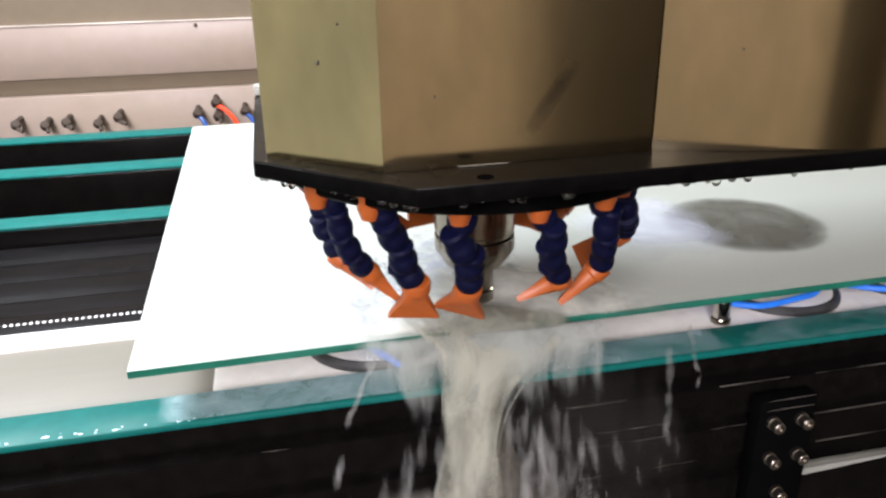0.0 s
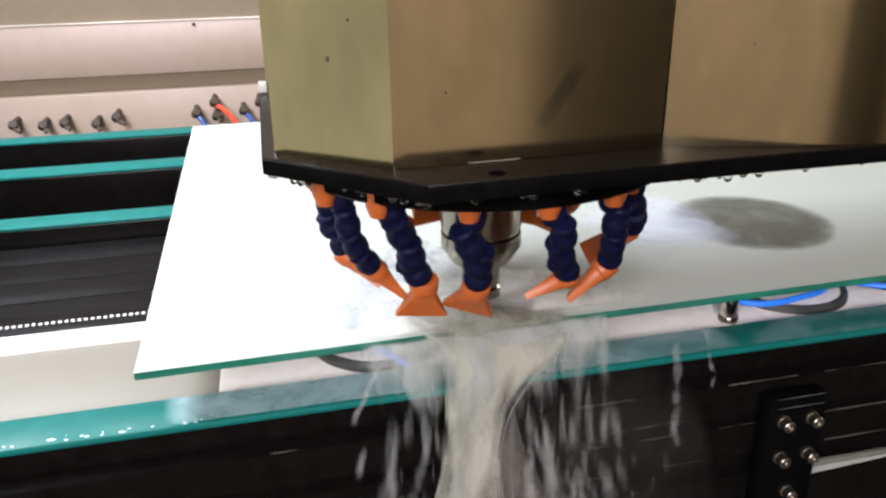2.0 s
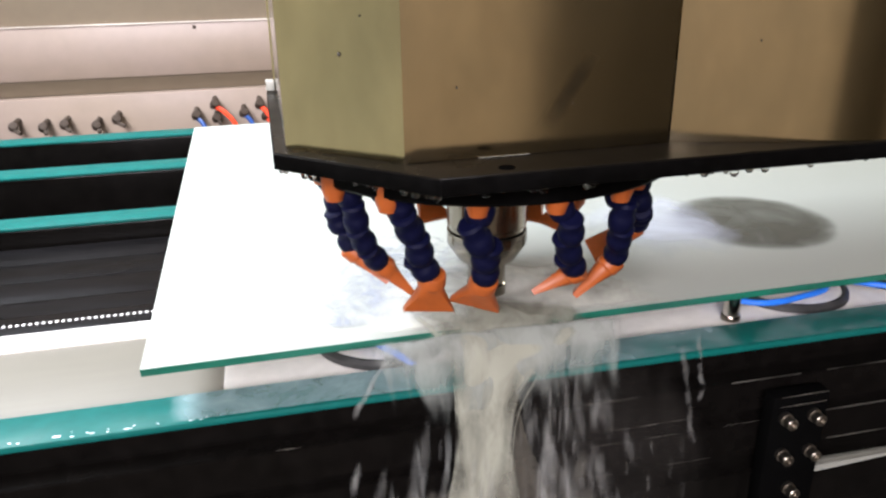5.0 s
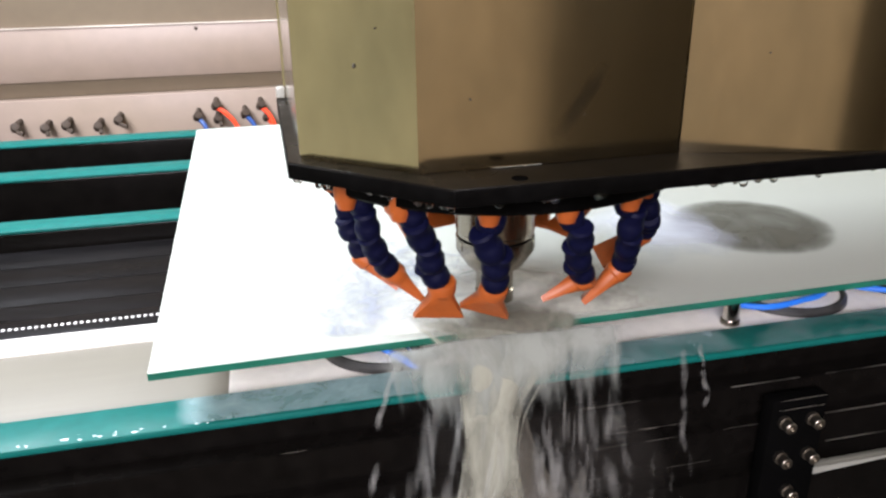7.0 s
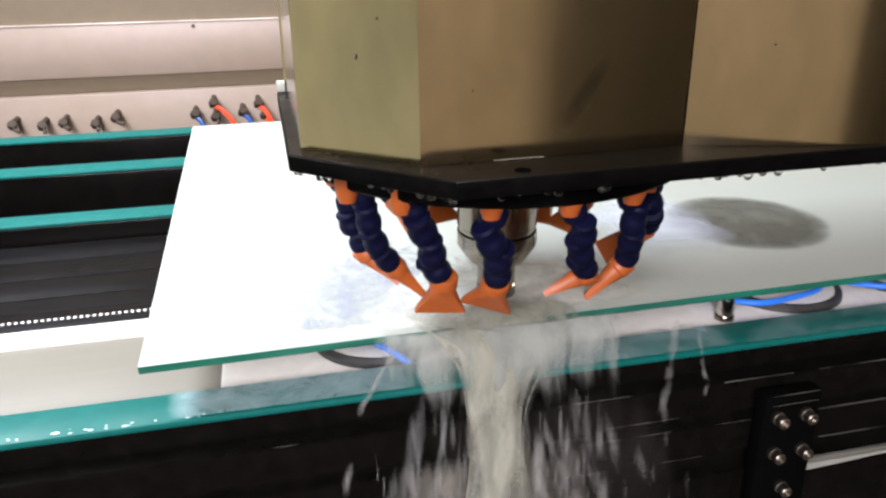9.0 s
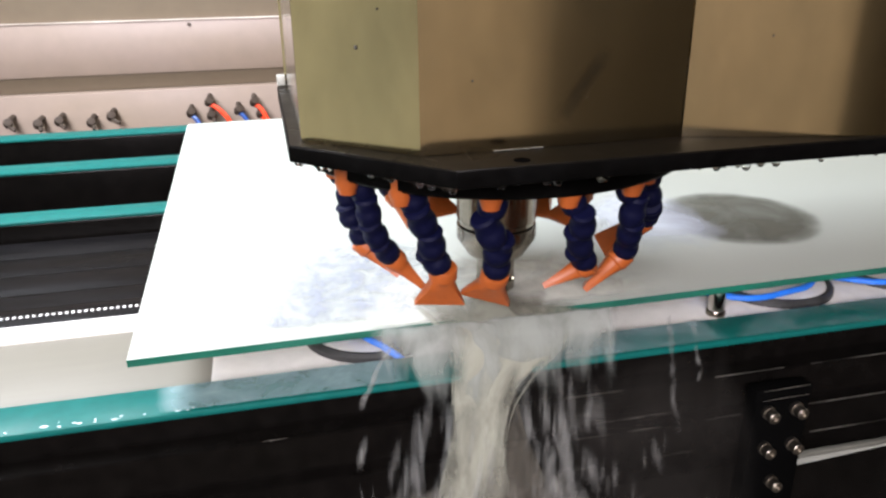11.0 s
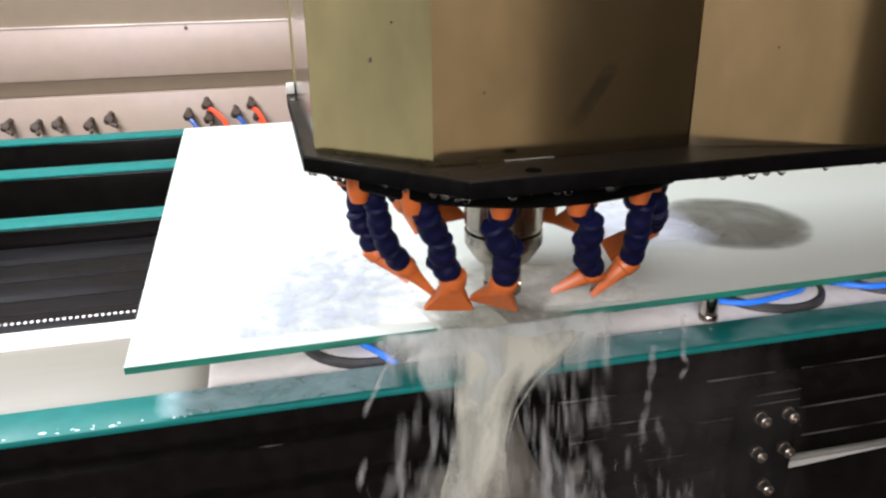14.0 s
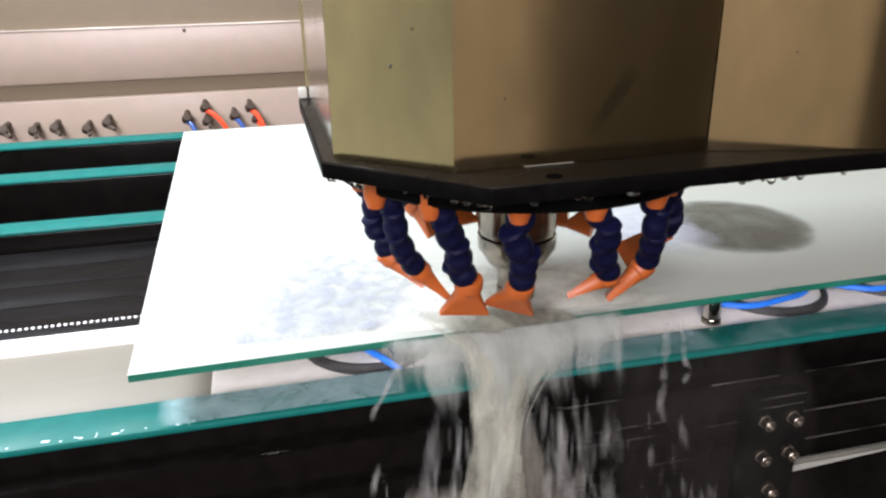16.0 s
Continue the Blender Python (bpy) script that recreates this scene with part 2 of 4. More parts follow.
GLASS = frosted("etched_glass", (0.508, 0.532, 0.490), 0.36)
GLASS_EDGE = surface("cut_glass_edge", (0.005, 0.098, 0.062), 0.10, 0.0, 0.3, (25, 200, 200), 0.6, 14.0, (0.03, 0.085, 0.07))


def milky(name, colour, cover, sx, sz, soft, most=0.85, flat=False, glow=0.45):
    """Aerated water: white scatter broken by clear gaps, drawn out along the fall, or lying flat. cover: share of white; the mesh's own
    "cover" thins it out towards its borders. glow: the share of light that comes through from behind."""
    mat = bpy.data.materials.new(name)
    mat.use_nodes = True
    N, Lk = mat.node_tree.nodes, mat.node_tree.links
    b, tl, tp = N["Principled BSDF"], N.new("ShaderNodeBsdfTranslucent"), N.new("ShaderNodeBsdfTransparent")
    body, out = N.new("ShaderNodeMixShader"), N.new("ShaderNodeMixShader")
    co, mp, nz, at, r, bp = [N.new("ShaderNode" + k) for k in ("TexCoord", "Mapping", "TexNoise", "Attribute", "MapRange", "Bump")]

    def calc(op, a, c=0.0):
        n = N.new("ShaderNodeMath")
        n.operation = op
        for k, v in enumerate((a, c)):
            if hasattr(v, "is_linked"):
                Lk.new(v, n.inputs[k])
            else:
                n.inputs[k].default_value = v
        return n.outputs[0]

    mp.inputs["Scale"].default_value = (sx, sx, 0.0) if flat else (sx, sx * 0.7, sz)
    Lk.new(co.outputs["Object"], mp.inputs["Vector"]), Lk.new(mp.outputs[0], nz.inputs["Vector"])
    nz.inputs["Scale"].default_value, nz.inputs["Detail"].default_value, nz.inputs["Roughness"].default_value, nz.inputs["Distortion"].default_value = 1.0, 5.0, 0.62, 0.5
    at.attribute_name = "cover"
    fac = calc("ADD", nz.outputs["Fac"], calc("MULTIPLY", calc("SUBTRACT", at.outputs["Fac"], 1.0), 0.6))
    mid = 0.5 + (0.5 - cover) * 0.45
    r.inputs["From Min"].default_value, r.inputs["From Max"].default_value = mid - soft, mid + soft
    r.inputs["To Min"].default_value, r.inputs["To Max"].default_value = 0.0, most
    Lk.new(fac, r.inputs["Value"])
    b.inputs["Base Color"].default_value, tl.inputs["Color"].default_value = (*colour, 1), (*colour, 1)
    b.inputs["Roughness"].default_value, b.inputs["IOR"].default_value, b.inputs["Specular IOR Level"].default_value = 0.5, 1.33, 0.25
    bp.inputs["Strength"].default_value, bp.inputs["Distance"].default_value = 0.15, 0.002
    Lk.new(nz.outputs["Fac"], bp.inputs["Height"]), Lk.new(bp.outputs[0], b.inputs["Normal"])
    body.inputs[0].default_value = glow
    Lk.new(b.outputs[0], body.inputs[1]), Lk.new(tl.outputs[0], body.inputs[2])
    Lk.new(calc("MULTIPLY", r.outputs[0], calc("MINIMUM", calc("MULTIPLY", at.outputs["Fac"], 2.6), 1.0)), out.inputs[0])
    Lk.new(tp.outputs[0], out.inputs[1]), Lk.new(body.outputs[0], out.inputs[2])
    Lk.new(out.outputs[0], N["Material Output"].inputs["Surface"])
    return mat


WATER = clear("clear_water", (0.94, 0.97, 0.96), 0.04)
CORE = milky("spill_core", (0.375, 0.375, 0.308), 1.20, 70, 28, 0.32, 0.95)
VEIL = milky("spill_veil", (0.335, 0.356, 0.328), 1.05, 60, 26, 0.36, 0.84)
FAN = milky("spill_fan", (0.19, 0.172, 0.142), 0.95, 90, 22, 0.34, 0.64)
LACE = milky("spill_lace", (0.33, 0.315, 0.275), 0.62, 120, 44, 0.16, 0.58)
MIST = milky("spill_mist", (0.30, 0.275, 0.25), 0.8, 34, 12, 0.45, 0.075)
RAGS = milky("spill_rags", (0.37, 0.37, 0.355), 0.74, 150, 80, 0.28, 0.58)
DROPS = milky("spill_drops", (0.40, 0.40, 0.38), 0.60, 160, 80, 0.30, 0.45)
POOL = milky("coolant_pool", (0.66, 0.655, 0.59), 0.95, 34, 1, 0.34, 0.90, True, 0.2)
FILM = milky("wet_film", (0.31, 0.335, 0.40), 0.52, 80, 1, 0.15, 0.68, True, 0.2)
SHEEN = milky("pale_wet_film", (0.66, 0.69, 0.80), 0.62, 16, 1, 0.34, 0.75, True, 0.2)
SPLASH = milky("splash_film", (0.42, 0.56, 0.59), 0.72, 28, 1, 0.34, 0.70, True, 0.2)
SMEAR = milky("greasy_smear", (0.004, 0.003, 0.002), 1.0, 60, 60, 0.30, 0.30, False, 0.0)
SPOT = surface("dried_splash", (0.030, 0.026, 0.017), 0.6, 0.0, 0.2, (300, 300, 300))
PAD_DISC = milky("pad_through_glass", (0.085, 0.083, 0.066), 0.95, 20, 1, 0.46, 0.96, True, 0.0)

# ---- setting ----
solo("floor", bm_box(-2.2, -1.8, -0.05, 2.8, 1.6, 0.0), FLOOR, "grey concrete hall floor", "floor", kind="structure")
solo("ceiling", bm_box(-2.2, -1.8, 2.7, 2.8, 1.6, 2.75), ROOM, "plain hall ceiling", "ceiling", kind="structure")
solo("wall_south", bm_box(-2.2, -1.85, 0.0, 2.8, -1.8, 2.7), ROOM, "plain hall wall, out of view", "wall", kind="structure")
# added dark panel, never in view; only darkens the reflection in the covers
solo("reflection_panel", bm_box(0.86, -1.798, 0.0, 1.56, -1.76, 2.1, 0.004), DARK_PANEL, "plain dark panel out of view, mirrored in the front covers", "door", kind="structure")
# unseen wall, made pale green to colour and brighten the left cover's reflection
solo("wall_west", bm_box(-1.65, -1.80, 0.0, -1.61, 1.10, 2.7), REFLECTED_GREEN, "plain hall wall, out of view", "wall", kind="structure")
solo("wall_east", bm_box(2.8, -1.85, 0.0, 2.85, 1.6, 2.7), ROOM, "plain hall wall, out of view", "wall", kind="structure")

WALL_Y = 1.10
wall = solo("wall_north", bm_box(-2.2, WALL_Y + 0.012, 0.0, 2.8, WALL_Y + 0.06, 2.7), PANEL, "pale beige sheet-metal back wall of the machine", "wall", kind="structure")
part("panel", bm_box(-2.19, WALL_Y - 0.012, 0.70, 2.79, WALL_Y + 0.010, 0.968, 0.002), PANEL, wall, "lower cover panel with a dark seam")
part("panel", bm_box(-2.19, WALL_Y - 0.004, 0.996, 2.79, WALL_Y + 0.010, 1.0885, 0.003), PANEL, wall)
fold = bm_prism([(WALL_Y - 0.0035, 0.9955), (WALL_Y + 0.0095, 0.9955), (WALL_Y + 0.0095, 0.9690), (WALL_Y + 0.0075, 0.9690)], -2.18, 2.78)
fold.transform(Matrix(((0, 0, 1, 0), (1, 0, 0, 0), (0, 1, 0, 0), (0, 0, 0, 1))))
# the darker tan deepens the shade of this fold
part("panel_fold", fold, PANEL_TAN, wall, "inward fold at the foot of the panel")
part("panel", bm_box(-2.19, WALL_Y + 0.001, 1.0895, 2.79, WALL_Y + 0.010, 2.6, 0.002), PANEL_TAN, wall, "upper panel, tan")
# the catch of light along the lip is put into its pale colour
part("panel_lip", bm_box(-2.19, WALL_Y - 0.0060, 1.0881, 2.79, WALL_Y + 0.0005, 1.0898, 0.0005), PANEL_EDGE_LIT, wall, "thin folded edge with its catch of light painted pale")
for sx, sz in ((-0.031, 1.080), (0.24, 1.08)):
    part("rivet", bm_lathe([(0, 0.003), (0.002, 0.0026), (0.0034, 0)], 10, Matrix.Translation((sx, WALL_Y - (0.004 if sz > 1 else 0.012), sz)) @ pose(0, 0, 0, 90)), FITTING, wall)

# ---- machine bed: white plate, beams with teal lips, black covers ----
BED_Z, LIP_Z = 0.945, 0.957
bed = thing("machine_bed", "cream painted machine bed with a white rail", "machine bed", kind="structure", at=(0, 0, 0))
part("bed_plate", bm_box(-1.6, 0.0425, 0.90, 2.0, 0.149, BED_Z, 0.001), BED, bed, "cream painted bed plate")
# added white sheet in place of the glass's bright reflection in the bed
part("bright_sheet", bm_box(0.037, 0.0432, BED_Z + 0.0002, 2.0, 0.1485, BED_Z + 0.0010, 0.0004, 1), CUPTOP, bed, "thin white sheet added to brighten the bed under the glass")
part("rail", bm_box(-1.6, 0.150, 0.90, 2.0, 0.174, BED_Z + 0.003, 0.002), WHITE, bed, "white rail along the back of the bed")
part("frame", bm_box(-1.6, 0.02, 0.0, 2.0, 1.02, 0.70), BLACK, bed)
part("trough", bm_box(-1.6, 0.19, 0.70, 2.0, 1.02, 0.86), BLACK, bed, "dark trough between the beams")


def beam(y0, y1, low):
    ob = thing("table_beam", "black table beam with a glossy teal lip on top", "machine beam", "table beams", at=(0.2, (y0 + y1) / 2, low))
    off = Matrix.Translation((-0.2, -(y0 + y1) / 2, -low))
    b = bm_box(-1.6, y0 + 0.002, low, 2.0, y1 - 0.001, LIP_Z - 0.004, 0.002)
    b.transform(off)
    part("beam_body", b, BLACK, ob)
    b = bm_box(-1.6, y0, LIP_Z - 0.0038, 2.0, y1, LIP_Z, 0.0015)
    b.transform(off)
    part("lip", b, TEAL, ob, "glossy teal lip, wet")
    return ob


for y0, y1 in ((0.401, 0.4346), (0.597, 0.6385), (0.783, 0.820)):
    beam(y0, y1, 0.86)

front = thing("front_beam", "glossy black front beam with a wet teal lip", "machine beam", at=(0.2, 0.02, 0.70))
FO = Matrix.Translation((-0.2, -0.02, -0.70))


def fpart(name, bm, material, label=""):
    bm.transform(FO)
    return part(name, bm, material, front, label)


fpart("lip", bm_box(-1.6, 0.0074, LIP_Z - 0.005, 2.0, 0.0407, LIP_Z, 0.002), TEAL, "broad teal lip splashed with water")
# stepped face below the lip: guide grooves along the beam
prof = [(0.0095, 0.9518), (0.0095, 0.938), (-0.004, 0.936), (-0.006, 0.914), (-0.002, 0.911), (-0.002, 0.908), (-0.009, 0.906), (-0.010, 0.884),
        (-0.004, 0.881), (-0.004, 0.868), (-0.012, 0.866), (-0.012, 0.70), (0.040, 0.70), (0.040, 0.9518)]
b = bmesh.new()
ends = [[b.verts.new((x, y, z)) for y, z in prof] for x in (-1.6, 2.0)]
b.faces.new(ends[0]), b.faces.new(ends[1][::-1])
for k in range(len(prof)):
    j = (k + 1) % len(prof)
    b.faces.new((ends[0][k], ends[1][k], ends[1][j], ends[0][j]))
bmesh.ops.recalc_face_normals(b, faces=b.faces)
bmesh.ops.bevel(b, geom=[e for e in b.edges if abs(e.verts[0].co.x - e.verts[1].co.x) > 1], offset=0.0007, segments=2, affect="EDGES")
fpart("guide_face", b, BLACK)
fpart("edge_strip", bm_box(0.437, -0.0165, 0.8652, 1.6, -0.0122, 0.8692, 0.001), EDGE_STRIP, "pale edge strip")
b = bm_prism([(0.4385, -0.8645), (0.4385, -0.8590), (0.470, -0.8604), (0.505, -0.8624), (0.545, -0.8645)], 0.0125, 0.0160, 0.0004, 1)
b.transform(pose(0, 0, 0, 90))
b.transform(Matrix.Scale(-1, 4, (0, 0, 1)))
fpart("edge_strip", b, STRIP_PALE, "white wedge left along the edge")

# thin pale strips stand for the highlights on the groove edges
for x0, x1, y, z in ((0.372, 0.425, -0.0050, 0.9372), (0.446, 0.56, -0.0050, 0.9372), (0.445, 0.64, -0.0100, 0.9072), (0.452, 0.66, -0.0104, 0.8828)):
    fpart("edge_glint", bm_box(x0, y - 0.0003, z - 0.0003, x1, y + 0.0005, z + 0.0002, 0.0001, 1), EDGE_GLINT, "thin highlight painted along the edge")

rnd = random.Random(8)
for k in range(22):  # pale dashes painted as wet glints along the ledges of the beam
    y, z = ((-0.0050, 0.9372), (-0.0100, 0.9072), (-0.0104, 0.8828), (-0.0060, 0.9145))[k % 4]
    x = rnd.uniform(0.26, 0.385) if k < 18 else rnd.uniform(-0.10, 0.12)
    fpart("wet_glint", bm_tube([(x, y, z), (x + rnd.uniform(0.003, 0.012), y - 0.0002, z + 0.0001), (x + rnd.uniform(0.014, 0.026), y, z)], [0.00005, rnd.uniform(0.00010, 0.00024), 0.00005], 6), EDGE_GLINT, "pale dash painted as a wet glint on the ledge")

clamp = thing("clamp_bracket", "black bracket with zinc socket screws on the front beam", "bracket", at=(0.413, -0.013, 0.80))
CO = Matrix.Translation((-0.413, 0.013, -0.80))
b = bm_box(0.392, -0.024, 0.80, 0.4345, -0.0125, 0.9335, 0.001)
b.transform(CO)
part("bracket_plate", b, DARK_HOLE, clamp)
# pale lines painted as highlights near the bracket's top
for z in (0.9338, 0.9262):
    b = bm_tube([(0.397, -0.0243, z - 0.0003), (0.414, -0.0244, z), (0.4325, -0.0243, z)], [0.00008, 0.00022, 0.00012], 6)
    b.transform(CO)
    part("edge_glint", b, EDGE_GLINT, clamp, "thin highlight painted along the edge")
for bx, bz in ((0.402, 0.917), (0.4235, 0.917), (0.4035, 0.888), (0.425, 0.888), (0.4135, 0.858), (0.4345 - 0.012, 0.828)):
    m = Matrix.Translation((bx, -0.0245, bz)) @ pose(0, 0, 0, 90)
    screw = part("screw", bm_lathe([(0, -0.001), (0.0046, -0.001), (0.0048, 0.0024), (0.0039, 0.0028), (0.0041, 0.0085), (0.0036, 0.0091), (0.0024, 0.0091), (0.0024, 0.0068), (0, 0.0068)], 18, CO @ m), BOLT, clamp, "zinc socket screw")

# ridged black cover and toothed strip behind the white plate
cover = thing("way_cover", "ridged black way cover, wet", "machine cover", at=(0.2, 0.29, 0.86))
VO = Matrix.Translation((-0.2, -0.29, -0.86))
b = bm_box(-1.6, 0.216, 0.86, 2.0, 0.393, 0.9335, 0.001)
b.transform(VO)
part("cover_base", b, BELLOWS, cover)
for k in range(4):
    y = 0.215 + k * 0.045
    b = bm_prism([(y, 0.9340), (y + 0.0446, 0.9340), (y + 0.0444, 0.9366), (y + 0.036, 0.9384), (y + 0.010, 0.9380), (y, 0.9364)], -1.6, 2.0, 0.0004, 1)
    b.transform(Matrix(((0, 0, 1, 0), (1, 0, 0, 0), (0, 1, 0, 0), (0, 0, 0, 1))))
    b.transform(VO)
    part("cover_strip", b, BELLOWS, cover)
belt = thing("toothed_belt", "black belt with a row of bright steel teeth", "belt", at=(0.2, 0.2, 0.90))
b = bm_box(-1.6, 0.176, 0.90, 2.0, 0.213, 0.9445, 0.002)
b.transform(Matrix.Translation((-0.2, -0.2, -0.90)))
part("band", b, BELLOWS, belt)
tooth = None
for k in range(92):
    if tooth is None:
        tooth = mesh_of("tooth", bm_box(-0.0013, -0.0013, -0.0008, 0.0013, 0.0013, 0.0004, 0.0003, 1), BELT)
    o = new("tooth", tooth)
    o.parent = belt
    o.location = (-0.32 + k * 0.0048 - 0.2, 0.1955 - 0.2, 0.9450 - 0.90)

# ---- glass ----
GL = (0.0, 0.0, 0.95, 0.621)
ca, sa = math.cos(0.0134), math.sin(0.0134)
b = bm_prism([(x * ca - y * sa, x * sa + y * ca) for x, y in ((0, 0), (GL[2], 0), (GL[2], GL[3]), (-0.0023, GL[3]))], 0.9953, 1.0, 0.0003, 1)
me = mesh_of("glass_sheet", b, GLASS)
me.materials.append(GLASS_EDGE)
for p in me.polygons:
    p.material_index = 1 if p.normal.y < -0.5 or p.normal.x > 0.5 else 0
tagged(new("glass_sheet", me), "etched pale green glass sheet with a bright green cut edge", "glass sheet")


def suction_cup(x, y, raised, arc):
    ob = thing("suction_cup", "suction cup with black rubber rim" + (", raised against the glass" if raised else ", lowered, pale top"), "suction cup", "cups on the bed", at=(x, y, BED_Z))
    part("rim", bm_lathe([(0, 0), (0.047, 0), (0.0495, 0.0015), (0.049, 0.005), (0.0465, 0.0075), (0.0445, 0.0075), (0.044, 0.005), (0, 0.005)], 48), RUBBER, ob, "black rubber rim")
    part("cup_top", bm_lathe([(0, 0.0056), (0.020, 0.0056), (0.022, 0.0063), (0.0425, 0.0063), (0.0435, 0.0052), (0, 0.0051)], 48), CUPTOP, ob, "pale plastic top")
    part("air_hose", bm_tube(curve_points(arc, 8), 0.0025, 10), HOSE_BLUE, ob, "bright blue air hose")
    if raised:
        part("column", bm_lathe([(0, 0.0064), (0.018, 0.0064), (0.017, 0.036), (0.026, 0.0385), (0, 0.0385)], 32), CUPTOP, ob)
        part("pad", bm_lathe([(0, 0.0386), (0.058, 0.0386), (0.0645, 0.043), (0.0650, 0.0484), (0, 0.0484)], 48, Matrix.Translation((-0.021, 0.027, 0))), CUPTOP, ob, "pale pad plate")
    return ob


def pad_disc(x, y, r, soft):
    """A dark disc laid on the etched glass to show the gripping pad beneath it."""
    ob = thing("pad_disc", "dark blotchy disc on the glass for the suction pad seen through it", "wet print", kind="stuff", at=(x, y, 1.0))
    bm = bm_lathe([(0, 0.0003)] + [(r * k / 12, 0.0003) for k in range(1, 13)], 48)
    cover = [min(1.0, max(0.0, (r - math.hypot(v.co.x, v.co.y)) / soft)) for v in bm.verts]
    part("print", bm, PAD_DISC, ob).data.attributes.new("cover", "FLOAT", "POINT").data.foreach_set("value", cover)
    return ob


OVER = [(-0.036, 0.006, 0.0100), (-0.020, -0.012, 0.0112), (-0.0106, -0.0231, 0.0112), (-0.0050, -0.0315, 0.0110), (0.0051, -0.0466, 0.0102), (0.016, -0.0540, 0.0030)]
ROUND = [(-0.075, 0.004, 0.0030), (-0.066, -0.022, 0.0090), (-0.0500, -0.0370, 0.0106), (-0.0340, -0.0405, 0.0110), (-0.0110, -0.0370, 0.0112), (0.0135, -0.0305, 0.0112), (0.034, -0.012, 0.0110)]
suction_cup(0.150, 0.104, False, OVER)
suction_cup(0.606, 0.106, False, ROUND)
suction_cup(0.487, 0.105, True, ROUND)
pad_disc(0.4635, 0.1265, 0.068, 0.016)


def stop_pin(x, y):
    ob = thing("stop_pin", "polished steel stop pin standing on the bed", "stop pin", "stop pins", at=(x, y, BED_Z))
    part("sleeve", bm_lathe([(0, 0), (0.0074, 0), (0.0074, 0.004), (0.0068, 0.005), (0, 0.005)], 20), NUT, ob)
    part("pin", bm_lathe([(0, 0.0052), (0.0064, 0.0052), (0.0064, 0.0440), (0.0058, 0.0452), (0.0058, 0.0485), (0, 0.0490)], 20), CHROME, ob)
    return ob


pin = stop_pin(0.4135, 0.066)
copy_thing(pin, pose(0.1645, 0.066, BED_Z))

# ---- air fittings at the back ----
def air_fitting(x, z, lean, hose):
    ob = thing("air_fitting", "dark elbow air fitting" + (" with a %s hose" % hose if hose else " with a short bare stub"), "air fitting", "fittings on the back panel", at=(x, 1.05, z))
    d = lean
    part("body", bm_lathe([(0, -0.011), (0.0058, -0.011), (0.0078, -0.004), (0.0078, 0.005), (0.0065, 0.008), (0, 0.009)], 16, pose(0, 0, 0, 60, 0, 20)), FITTING, ob)
    part("stem", bm_tube([(0, 0.0376, 0.004), (0, 0.012, 0.003), (0, 0, 0)], 0.005, 10), FITTING, ob)
    b = bm_tube(curve_points([(0.002, -0.002, -0.004), (0.010 + 0.010 * d, -0.012, -0.016), (0.014 + 0.022 * d, -0.022, -0.040), (0.015 + 0.03 * d, -0.03, -0.09)] if hose else
                             [(0.001, -0.002, -0.002), (0.005, -0.008, -0.006), (0.010 * d + 0.003, -0.012, -0.010)], 6), 0.0042 if hose else 0.0034, 10)
    part("hose" if hose else "stub", b, {"red": HOSE_RED, "blue": HOSE_NAVY, "": FITTING}[hose], ob)
    return ob


for fx, fz, lean, hose in ((-0.345, 0.928, 1, ""), (-0.298, 0.924, 0.3, ""), (-0.263, 0.927, 0.8, ""), (-0.211, 0.922, 0.3, ""), (-0.176, 0.931, 1.2, ""),
                           (-0.040, 0.930, 0.2, "blue"), (-0.006, 0.948, 1.0, "red"), (-0.005, 0.923, 0.3, ""), (0.044, 0.930, 0.3, "blue"), (0.0735, 0.944, 0.4, "red"), (0.083, 0.922, 0.2, "red")):
    air_fitting(fx - 0.004, fz, lean, hose)

# ---- spindle head ----
HC = Vector((0.207, 0.038, 1.10))
head = thing("spindle_head", "brushed steel spindle head with a ring of coolant hoses", "spindle head", at=HC)
HO = Matrix.Translation(-HC)


def hpart(name, bm, material, label="", parent=None, smooth=True):
    bm.transform(HO)
    return part(name, bm, material, parent or head, label, smooth)


PZ = 1.128
RC = Vector((0.2095, 0.0440))  # centre of the hose ring
plate_outline = [(0.0836, -0.0446), (0.1487, -0.1072), (0.30, -0.1040), (0.68, -0.1036), (0.68, 0.168), (0.110, 0.168), (0.0836, 0.1215)]
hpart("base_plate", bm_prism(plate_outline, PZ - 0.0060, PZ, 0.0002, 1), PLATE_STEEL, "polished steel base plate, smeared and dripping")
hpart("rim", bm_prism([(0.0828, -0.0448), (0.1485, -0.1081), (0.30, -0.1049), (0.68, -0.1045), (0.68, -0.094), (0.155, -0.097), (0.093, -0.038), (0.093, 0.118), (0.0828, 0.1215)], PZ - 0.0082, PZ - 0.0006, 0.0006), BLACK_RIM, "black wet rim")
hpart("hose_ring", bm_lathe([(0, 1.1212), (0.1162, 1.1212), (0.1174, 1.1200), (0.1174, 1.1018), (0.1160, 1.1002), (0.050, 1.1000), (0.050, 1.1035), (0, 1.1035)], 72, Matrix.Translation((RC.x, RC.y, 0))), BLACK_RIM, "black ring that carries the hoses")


TOP = 1.75


